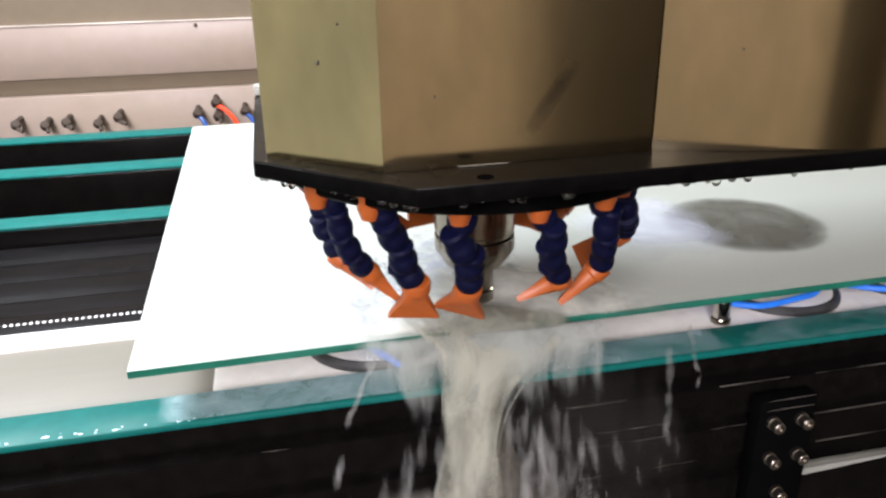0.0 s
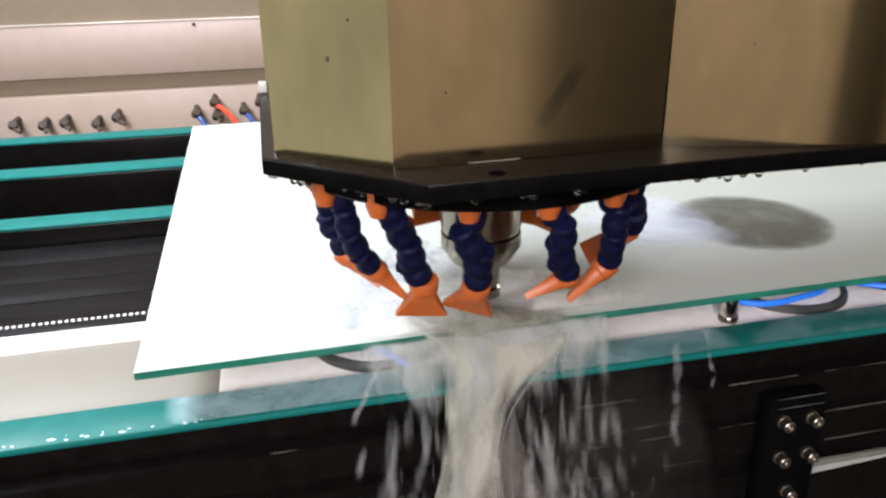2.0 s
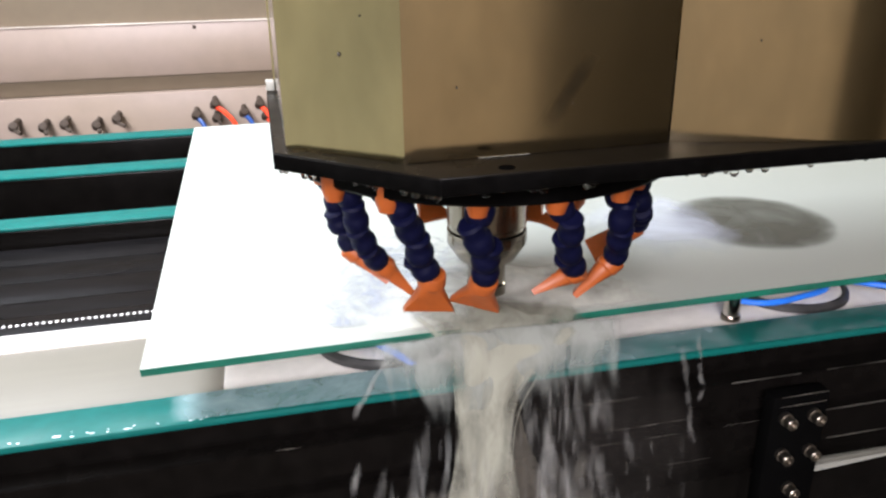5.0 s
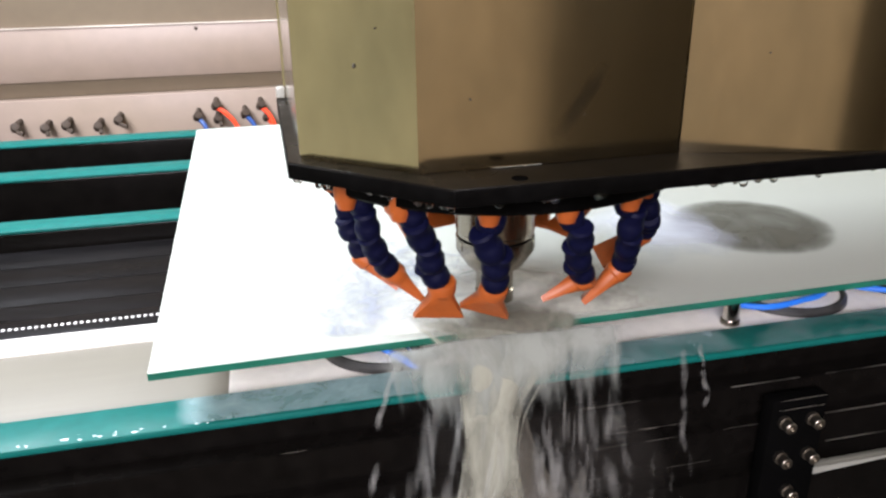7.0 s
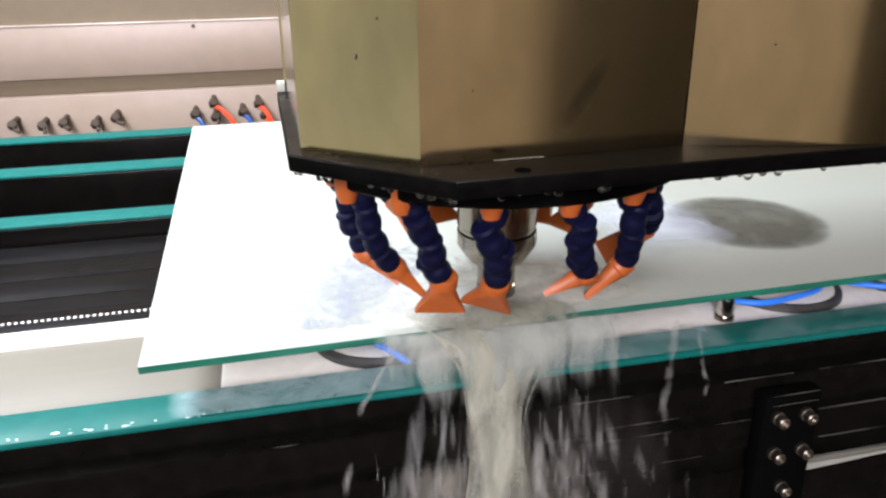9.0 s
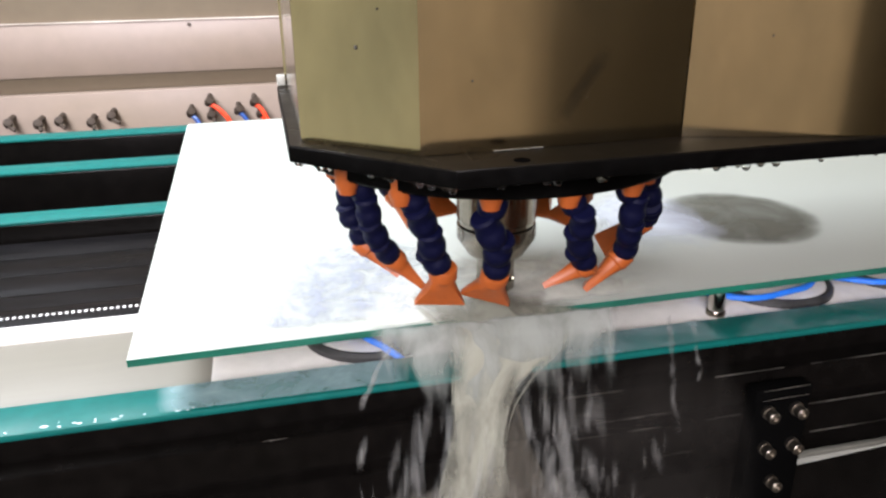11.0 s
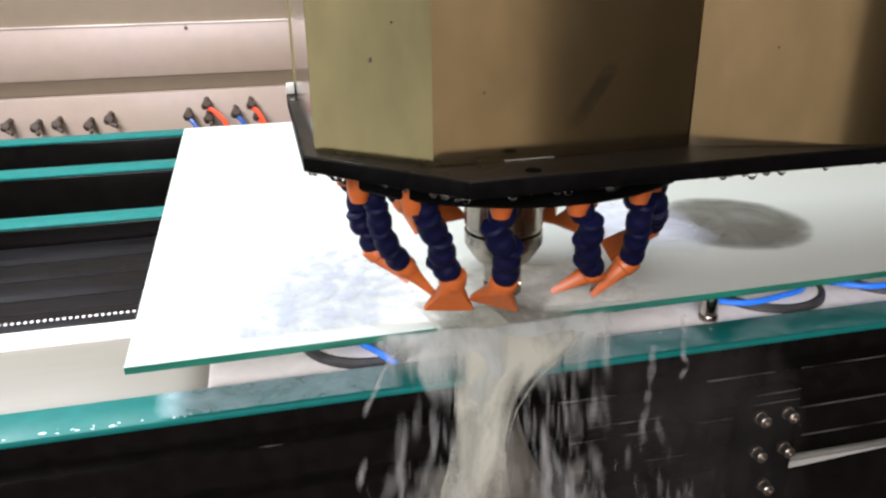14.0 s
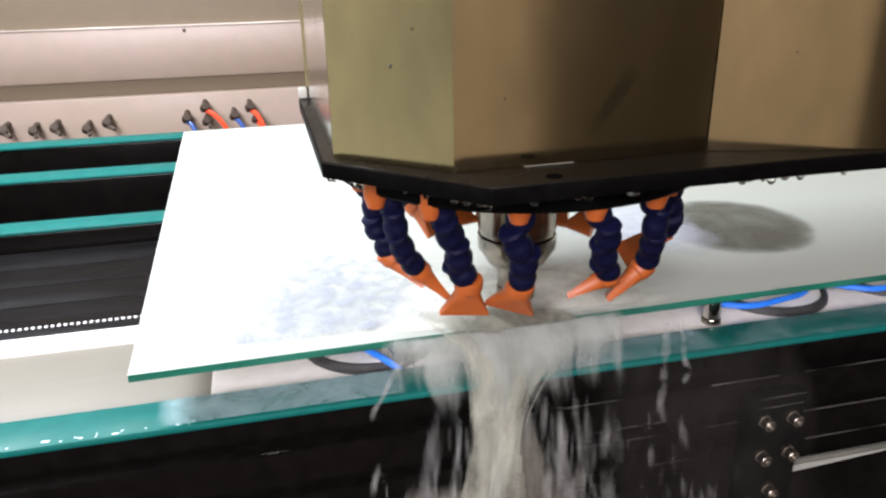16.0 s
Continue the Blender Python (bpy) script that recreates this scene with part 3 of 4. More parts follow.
def bent_sheet(line, radius, z0, z1, thick=0.0015):
    """An upright sheet folded along a line with rounded bends."""
    pts = [Vector(p) for p in line]
    path = [pts[0]]
    for a, b, c in zip(pts, pts[1:], pts[2:]):
        d0, d1 = (a - b).normalized(), (c - b).normalized()
        p, q = b + d0 * radius, b + d1 * radius
        path += [(1 - t) ** 2 * p + 2 * t * (1 - t) * b + t * t * q for t in [k / 6 for k in range(7)]]
    path.append(pts[-1])
    inner = []
    for k, p in enumerate(path):
        d = (path[min(k + 1, len(path) - 1)] - path[max(k - 1, 0)]).normalized()
        inner.append(p + Vector((-d.y, d.x)) * thick)
    bm = bmesh.new()
    loop = path + inner[::-1]
    low, top = [bm.verts.new((p.x, p.y, z0)) for p in loop], [bm.verts.new((p.x, p.y, z1)) for p in loop]
    n = len(loop)
    for k in range(n):
        bm.faces.new((low[k], low[(k + 1) % n], top[(k + 1) % n], top[k]))
    for k in range(len(path) - 1):
        bm.faces.new((low[k + 1], low[k], low[n - 1 - k], low[n - 2 - k])), bm.faces.new((top[k], top[k + 1], top[n - 2 - k], top[n - 1 - k]))
    bmesh.ops.recalc_face_normals(bm, faces=bm.faces)
    return bm


hpart("skirt_panel", bent_sheet([(0.0893, -0.0384), (0.1386, -0.0818), (0.2656, -0.0790)], 0.00004, PZ + 0.0003, TOP), STEEL, "folded stainless front cover, smudged")
hpart("skirt_panel", bent_sheet([(0.2664, -0.0794), (0.3500, -0.1030), (0.62, -0.1032)], 0.026, PZ + 0.0003, TOP), STEEL, "stainless cover with a broad rounded fold")
hpart("side_panel", bent_sheet([(0.0891, 0.118), (0.0891, -0.0366)], 0.004, PZ + 0.0003, TOP), CHROME, "polished side panel")
hpart("skirt_back", bm_prism([(0.0895, 0.1185), (0.112, 0.1605), (0.62, 0.1605), (0.62, 0.163), (0.1105, 0.163), (0.0880, 0.1195)], PZ + 0.0003, TOP), STEEL)
hpart("skirt_top", bm_prism([(0.0885, 0.118), (0.0885, -0.038), (0.138, -0.082), (0.266, -0.0795), (0.352, -0.1035), (0.62, -0.1035), (0.62, 0.163), (0.110, 0.163)], TOP + 0.0005, TOP + 0.003), STEEL)
hpart("stop_block", bm_box(0.0829, 0.1165, PZ + 0.0004, 0.0884, 0.1212, PZ + 0.0075, 0.0008), STRIP_PALE, "small pale block at the back corner of the plate")

smear = bmesh.new()
rows_of, cover = [], []
for j in range(13):
    v = 2 * j / 12 - 1
    row = []
    for i in range(7):
        u = 2 * i / 6 - 1
        row.append(smear.verts.new((0.2146 + 0.0105 * v + 0.0042 * u, -0.0808, 1.1555 + 0.0160 * v - 0.0022 * u)))
        cover.append(max(0.0, 1 - u * u) * max(0.0, 1 - v * v) ** 0.7)
    rows_of.append(row)
for a, b in zip(rows_of, rows_of[1:]):
    for i in range(6):
        smear.faces.new((a[i], a[i + 1], b[i + 1], b[i]))
hpart("smear", smear, SMEAR, "dull greasy smear on the front cover").data.attributes.new("cover", "FLOAT", "POINT").data.foreach_set("value", cover)
spots = random.Random(17)
for k, (u, z) in enumerate(((0.52, 1.1735), (0.70, 1.190), (0.15, 1.160), (0.62, 1.150), (0.45, 1.175))):  # dried splashes
    if k < 2:
        at, face = Vector((0.0893 + 0.0493 * u - 0.0003, -0.0384 - 0.0434 * u - 0.0004, z)), -41
    elif k < 4:
        at, face = Vector((0.145 + 0.115 * u, -0.0821 + 0.0025 * u, z)), 1
    else:
        at, face = Vector((0.272 + 0.065 * u, -0.0814 - 0.0183 * u, z)), -15.5
    r = spots.uniform(0.0003, 0.0005) * (2.2 if k == 0 else 1)
    hpart("splash_mark", bm_lathe([(0, 0.00025), (r * 0.7, 0.0002), (r, 0)], 10, Matrix.Translation(at) @ pose(0, 0, 0, 0, 0, face) @ pose(0, 0, 0, 90) @ Matrix.Diagonal((0.8, 1.3, 1, 1))), SPOT, "dried splash mark")
hpart("plug_hole", bm_lathe([(0, 0.0003), (0.0036, 0.0003), (0.0038, 0)], 20, Matrix.Translation((0.1800, -0.0986, PZ))), DARK_HOLE, "dark plug in the plate")
# pale tube painted as the glint where the cover meets the plate
hpart("foot_glint", bm_tube([(0.1720 + 0.0240 * k / 8, -0.0818 + 0.0005 * k / 8, PZ + 0.0005) for k in range(9)], 0.00012, 6), STRIP_PALE, "thin pale line painted as a glint at the foot of the cover")

# spindle nose, collet nut and tool
AX = Matrix.Translation((HC.x + 0.0050, HC.y + 0.004, 0))
hpart("spindle_nose", bm_lathe([(0, 1.103), (0.030, 1.103), (0.030, 1.078), (0.0262, 1.076), (0, 1.076)], 40, AX), CHROME)
nut = bm_lathe([(0, 1.0755), (0.0240, 1.0755), (0.0256, 1.074), (0.0256, 1.0520), (0.0243, 1.0508), (0.0243, 1.0485), (0.0256, 1.0473), (0.0256, 1.0385), (0.0185, 1.0275), (0.0120, 1.0268), (0, 1.0270)], 48, AX)
collet = hpart("collet_nut", nut, NUT, "turned steel collet nut")
for k in range(8):
    a = 2 * math.pi * k / 8 + 0.2
    cut = bm_box(-0.0012, -0.0035, 1.0400, 0.0006, 0.0035, 1.0465, 0.0003, 1)
    cut.transform(AX @ pose(0, 0, 0, 0, 0, math.degrees(a)) @ Matrix.Translation((0.0252, 0, 0)))
    hpart("slot", cut, NUT, "", collet)
hpart("tool", bm_lathe([(0, 1.0275), (0.0124, 1.0275), (0.0124, 1.012), (0.0118, 1.0108), (0.0128, 1.0095), (0.0128, 0.9985), (0, 0.9985)], 28, AX), NUT, "grinding tool of polished steel")

# one segment of the jointed hose: ball below, flared socket above
SEG = mesh_of("segment", bm_lathe([(0, 0.0005), (0.0058, 0.0005), (0.0072, 0.0016), (0.0081, 0.0040), (0.0084, 0.0066), (0.0082, 0.0082), (0.0074, 0.0092), (0.0071, 0.0106), (0.0073, 0.0136), (0.0078, 0.0150), (0.0066, 0.0163), (0, 0.0165)], 20), BLUE)


def nozzle_mesh():
    bm = bmesh.new()
    n, rings = 24, []
    for z, wx, wy, sq in ((0.0, 0.0098, 0.0098, 0), (0.001, 0.0106, 0.0106, 0), (0.0065, 0.0106, 0.0106, 0), (0.0075, 0.0092, 0.0092, 0), (0.0105, 0.0094, 0.0082, 0.2),
                          (0.016, 0.0120, 0.0058, 0.6), (0.022, 0.0150, 0.0036, 0.9), (0.0262, 0.0168, 0.0026, 1.0), (0.0264, 0.0158, 0.0016, 1.0), (0.0235, 0.0148, 0.0014, 1.0)):
        ring = []
        for k in range(n):
            a = 2 * math.pi * k / n
            c, s = math.cos(a), math.sin(a)
            f = (1 - sq) + sq / max(abs(c), abs(s))
            ring.append(bm.verts.new((wx * c * f * (0.76 + 5.0 * z), wy * s * f * 0.74, -z * 0.92)))
        rings.append(ring)
    bm.faces.new(rings[0]), bm.faces.new(rings[-1][::-1])
    for p, q in zip(rings, rings[1:]):
        for k in range(n):
            j = (k + 1) % n
            bm.faces.new((p[k], q[k], q[j], p[j]))
    bmesh.ops.recalc_face_normals(bm, faces=bm.faces)
    return mesh_of("nozzle", bm, ORANGE)


NOZ = nozzle_mesh()
STUB = mesh_of("coolant_hose", bm_lathe([(0, 0.012), (0.0060, 0.012), (0.0064, 0.010), (0.0064, 0.0015), (0.0058, 0.0000), (0.0045, -0.004), (0, -0.004)], 20), ORANGE)


def frame_down(p, d, wide):
    """A pose at p whose -z runs along d and whose x runs along wide."""
    z = -Vector(d).normalized()
    xx = Vector(wide)
    xx = (xx - z * xx.dot(z)).normalized()
    y = z.cross(xx)
    return Matrix.Translation(p) @ Matrix((xx, y, z)).transposed().to_4x4()


def coolant_hose(top, end, tip, wide, sway=0.0, slim=1.0, count=4):
    top, end, tip = Vector(top) - HC, Vector(end) - HC, Vector(tip) - HC
    stub = new("coolant_hose", STUB)
    stub.parent = head
    stub.location = top
    tagged(stub, "jointed blue coolant hose with an orange flat nozzle")
    out = Vector((top.x, top.y, 0)).normalized()
    mid = (top + end) / 2 + out * sway
    pts = curve_points([top - out * 0.0030 + Vector((0, 0, 0.0050)), mid, end], 24)
    pick = [pts[round(k * (len(pts) - 1) / count)] for k in range(count + 1)]
    for k in range(1, count):
        pick[k] = pick[k] + Vector((wob.uniform(-1, 1), wob.uniform(-1, 1), wob.uniform(-1, 1))) * 0.0016
    for k, (p, q) in enumerate(zip(pick, pick[1:])):
        s = new("segment", SEG)
        s.parent = stub
        d = (q - p)
        m = frame_down(q - top, d + Vector((wob.uniform(-1, 1), wob.uniform(-1, 1), 0)) * d.length * 0.24, (1, 0, 0))
        s.matrix_basis = m @ Matrix.Diagonal((0.97 * slim, 0.97 * slim, d.length / 0.0132, 1))
    nz = new("nozzle", NOZ)
    nz.parent = stub
    d = (tip - end)
    nz.matrix_basis = frame_down(end + d.normalized() * -0.002 - top, d, wide) @ Matrix.Diagonal((slim, slim, min(max(d.length / 0.0243, 0.95), 1.4), 1))
    tagged(nz, "flat flared orange nozzle")


wob = random.Random(11)


def ring_at(deg, r):
    return (RC.x + r * math.cos(radians(deg)), RC.y + r * math.sin(radians(deg)), 1.0965)


EDGE_ON = (0.25, 0.85, -0.42)
HOSES = [  # place on the ring in degrees and radius, end of the blue part, tip, direction of the flat mouth
    ((-166, 0.104), (0.1225, 0.022, 1.0500), (0.1430, 0.019, 1.0290), EDGE_ON),
    ((-149, 0.1135), (0.1377, 0.0044, 1.0455), (0.1536, 0.014, 1.0260), EDGE_ON),
    ((-131, 0.1113), (0.1623, -0.0215, 1.0464), (0.1616, -0.0122, 1.0195), (1, -0.15, 0.0)),
    ((-107, 0.107), (0.1891, -0.0325, 1.0449), (0.1872, -0.0178, 1.0225), (1, -0.3, -0.25)),
    ((-86, 0.108), (0.2412, -0.0387, 1.0484), (0.2230, -0.0260, 1.0330), EDGE_ON),
    ((-65, 0.109), (0.2678, -0.0281, 1.0473), (0.2442, -0.0255, 1.0258), EDGE_ON),
    ((-52, 0.103), (0.2900, -0.0080, 1.0590), (0.2630, -0.0020, 1.0410), (0.3, 0.9, 0.2)),
]
for deg in (22, 43, 64, 86, 108, 130):  # those at the back lean in alike
    c, s = math.cos(radians(deg)), math.sin(radians(deg))
    HOSES.append(((deg, 0.108), (RC.x + 0.083 * c, RC.y + 0.083 * s, 1.0500), (RC.x + 0.057 * c, RC.y + 0.057 * s, 1.0335), (-s, c, 0)))
for place, end, tip, wide in HOSES:
    coolant_hose(ring_at(*place), end, tip, wide, -0.001 if place[0] < -130 else 0.003, 0.98 if place[0] in (-131, -107) else 0.88)

# drops hanging under the rim of the plate
bead = mesh_of("hanging_drop", bm_lathe([(0, 0.0012), (0.0016, 0.0008), (0.0023, -0.0008), (0.0021, -0.0022), (0.0012, -0.0033), (0, -0.0037)], 10), WATER)
rnd = random.Random(21)
for k in range(48):
    if k < 14:
        u = rnd.random()
        p = Vector((0.0860 + 0.062 * u, -0.0440 - 0.0600 * u, PZ - 0.0085))
    else:
        p = Vector((rnd.uniform(0.16, 0.50), -0.1005 + rnd.uniform(-0.003, 0.003), PZ - 0.0085))
    o = new("hanging_drop", bead)
    o.parent = head
    o.matrix_basis = Matrix.Translation(p - HC) @ Matrix.Scale(rnd.uniform(0.3, 1.0), 4)

# ---- water ----
SPILL = Vector((0.1945, -0.020, 0.985))  # where the coolant leaves the glass


def ease(a, b, x):
    t = min(max((x - a) / (b - a), 0.0), 1.0)
    return t * t * (3 - 2 * t)


def grid_into(bm, grid):
    for a, b in zip(grid, grid[1:]):
        for i in range(len(a) - 1):
            bm.faces.new((a[i], a[i + 1], b[i + 1], b[i]))


def water_thing(name, label, bm, material, cover=None, at=SPILL, group="spill over the glass edge"):
    ob = thing(name, label, "falling water", group, "stuff", at=at)
    me = part("water", bm, material, ob).data
    me.attributes.new("cover", "FLOAT", "POINT").data.foreach_set("value", cover or [1.0] * len(me.vertices))
    return ob


def fall_line(v):
    """The way of the water: from under the nozzles over the edge and down; (y, z) for v from 0 to 1."""
    if v < 0.2:
        return 0.040 - 0.034 * (v / 0.2), 0.0250 + 0.0015 * math.sin(v / 0.2 * math.pi)
    d = (v - 0.2) / 0.8
    return 0.006 - 0.046 * d ** 0.62, 0.0250 - 0.25 * d ** 1.45


def spill_body(label, material, half, flare, seed, wave, back=0.0, side=0.0):
    """The creamy body of the spill: broad under the nozzles, drawn together at the edge, torn and spreading as it falls."""
    bm, grid, cover = bmesh.new(), [], []
    nu, nv = 44, 80
    for j in range(nv + 1):
        v = j / nv
        y, z = fall_line(v)
        low = ease(0.45, 1.0, v)
        row = []
        for i in range(nu + 1):
            u = 2 * i / nu - 1
            top = 1 - ease(0.08, 0.46, v)
            w = half * (1 + 1.6 * top + flare * low)
            x = w * math.sin(u * math.pi / 2) + 0.012 * top + side * low + wave * (0.4 + low) * noise.noise((u * 1.5, v * 5, seed))
            bulge = 0.25 * half * math.cos(u * math.pi / 2) * ease(0.1, 0.4, v)
            row.append(bm.verts.new((x, y + back - bulge + wave * 0.15 * noise.noise((u * 2.5, v * 5, seed + 3.1)), z)))
            ragged = 0.45 * noise.noise((u * 3.5, v * 3.5, seed + 8.0)) + 0.25 * noise.noise((u * 9, v * 6, seed + 2.0))
            cover.append(ease(0.0, 0.16, v) * max(0.0, 1 - abs(u) ** 1.7 - 1.3 * abs(u) * (noise.noise((u * 6, v * 11, seed + 6.0)) + 0.22)) * max(0.0, 1 - ease(0.30, 0.9, v) * (0.30 + ragged)))
        grid.append(row)
    grid_into(bm, grid)
    return water_thing("water_column", label, bm, material, cover)


def spill_veil(label, material, x0, x1, drop0, drop1, seed):
    """A thin curtain beside the body of the spill, with a torn foot."""
    bm, grid, cover = bmesh.new(), [], []
    nu, nv = 50, 50
    for j in range(nv + 1):
        v = j / nv
        row = []
        for i in range(nu + 1):
            u = i / nu
            y, z = fall_line(0.200 + 0.385 * v)
            x = x0 + (x1 - x0) * u
            row.append(bm.verts.new((x * (1 - 0.06 * v) + 0.004 * noise.noise((u * 3, v * 4, seed)), y - 0.004 + 0.003 * noise.noise((u * 4, v * 5, seed + 4)), z)))
            foot = drop0 + (drop1 - drop0) * u + 0.22 * noise.noise((u * 4, 0.3, seed + 2)) + 0.16 * noise.noise((u * 11, 0.8, seed + 5)) + 0.12 * noise.noise((u * 27, 0.1, seed + 7))
            cover.append(ease(0, 0.18, u) * ease(0, 0.18, 1 - u) * ease(0.0, 0.05, v) * (1 - ease(foot - 0.15, foot + 0.34, v)))
        grid.append(row)
    grid_into(bm, grid)
    return water_thing("water_curtain", label, bm, material, cover)


def lace(label, material, x0, x1, seed, lean=0.0):
    """A long falling sheet that is mostly holes and threads."""
    bm, grid, cover = bmesh.new(), [], []
    nu, nv = 24, 56
    for j in range(nv + 1):
        v = j / nv
        row = []
        for i in range(nu + 1):
            u = i / nu
            x = (x0 + (x1 - x0) * u) * (1 + 0.35 * v) + 0.010 * noise.noise((u * 2, v * 7, seed)) + lean * v
            row.append(bm.verts.new((x, -0.012 - 0.028 * v + 0.008 * noise.noise((u * 3, v * 9, seed + 7.3)), 0.004 - 0.28 * v)))
            cover.append((1 - (2 * u - 1) ** 2) ** 0.7 * ease(0.0, 0.10, v) * (0.9 + 0.35 * noise.noise((u * 2.5, v * 8, seed + 1.7))))
        grid.append(row)
    grid_into(bm, grid)
    return water_thing("water_lace", label, bm, material, cover)


def scraps(label, material, seed, count, x0, x1, size, top=0.006, low=-0.27):
    """Torn scraps of water, each a small curved film of uneven outline."""
    rnd = random.Random(seed)
    bm, cover = bmesh.new(), []
    for k in range(count):
        big = rnd.random() ** 1.8
        x, y, zc = x0 + (x1 - x0) * rnd.betavariate(1.6, 1.6), 0.002 - rnd.random() * 0.045, rnd.uniform(low, top)
        w, h = size * (0.09 + 0.24 * big) * rnd.uniform(0.6, 1.3), size * (0.26 + 1.15 * big) * rnd.uniform(0.6, 1.4)
        lean, turn, weight = rnd.uniform(-0.20, 0.20) + (4.2 if x > 0 else 2.0) * x, rnd.uniform(-0.7, 0.7), rnd.uniform(0.60, 1.0)
        grid = []
        for j in range(9):
            v = 2 * j / 8 - 1
            row = []
            for i in range(7):
                u = 2 * i / 6 - 1
                xx = w * (u * (0.72 + 0.28 * v) + 0.55 * noise.noise((u * 1.2 + k, v * 1.8, seed)))
                row.append(bm.verts.new((x + xx * math.cos(turn) + lean * v * h, y + xx * math.sin(turn) - 0.3 * w * (1 - u * u), zc - v * h)))
                rag = 0.5 * noise.noise((u * 2.2 + k * 3.7, v * 2.6, seed + 9))
                cover.append(max(0.0, min(1.0, weight * (max(0.0, 1 - u * u) ** 0.6 * max(0.0, 1 - v * v) ** 0.5 + rag * (1 - u * u) * (1 - v * v)))))
            grid.append(row)
        grid_into(bm, grid)
    return water_thing("water_scraps", label, bm, material, cover, group="spray beside the spill")


def strand(bm, p, length, r, lean, n=6):
    """One falling drop drawn out along its way."""
    pts = [(p[0] + lean * u, p[1] - 0.003 * u, p[2] - length * u) for u in (0, 0.10, 0.3, 0.55, 0.8, 1.0)]
    bm_tube(pts, [r * k for k in (0.2, 0.6, 0.9, 1.0, 0.75, 0.15)], n, bm)


def spray(label, seed, count, x0, x1, rmax, lmax):
    rnd = random.Random(seed)
    bm = bmesh.new()
    for k in range(count):
        x, l = rnd.uniform(x0, x1), lmax * rnd.uniform(0.25, 1.0) ** 2
        strand(bm, (x, -rnd.random() * 0.045, rnd.uniform(-0.27, 0.0)), l, rmax * (0.3 + 0.7 * rnd.random() ** 2.5), l * (0.12 * rnd.uniform(-1, 1) + x * 1.5))
    return water_thing("spray", label, bm, DROPS, None, SPILL, "spray beside the spill")


def drip(seed, length, width):
    """A thin broken stream that runs off the glass edge."""
    bm, grid, cover = bmesh.new(), [], []
    for j in range(41):
        v = j / 40
        row = []
        for i in range(5):
            u = 2 * i / 4 - 1
            w = width * (0.6 + 0.9 * abs(noise.noise((v * 7, 0.4, seed))) + 0.5 * v)
            row.append(bm.verts.new((u * w + 0.005 * noise.noise((v * 3.5, 0, seed)), -0.012 * v - 0.001 * (1 - u * u), -length * v ** 1.1)))
            cover.append((1 - u * u) * ease(0, 0.06, v) * ease(0, 0.2, 1 - v) * (0.72 + 0.75 * noise.noise((v * 9, 2.0, seed))))
        grid.append(row)
    grid_into(bm, grid)
    return bm, [max(0.0, min(1.0, c)) for c in cover]


def pool(name, label, material, x0, x1, y0, y1, thick, seed, nx=60, ny=44, front=True):
    """A thin uneven layer of coolant on the glass, fullest along the front edge or in its middle."""
    bm, grid, cover = bmesh.new(), [], []
    cx, cy = (x0 + x1) / 2, (y0 + y1) / 2
    for j in range(ny + 1):
        row = []
        for i in range(nx + 1):
            u, v = 2 * i / nx - 1, 2 * j / ny - 1
            x, y = cx + (x1 - x0) / 2 * u, cy + (y1 - y0) / 2 * v
            d = max(0.0, 1 - u ** 4) * max(0.0, 1 - max(v, 0) ** 4)
            h = thick * d * (0.6 + 0.5 * noise.noise((x * 28, y * 28, seed)) + 0.25 * noise.noise((x * 80, y * 80, seed)))
            row.append(bm.verts.new((x - SPILL.x, y - SPILL.y, 1.0005 + max(h, 0.0001) - SPILL.z)))
            cover.append(ease(0, 0.7, 1 - math.hypot(u, (v + 1) / 2)) * ease(-1.0, -0.93, v) if front else ease(0, 0.75, 1 - math.hypot(u, v)))
        grid.append(row)
    grid_into(bm, grid)
    return water_thing(name, label, bm, material, cover, SPILL, "coolant on the glass")


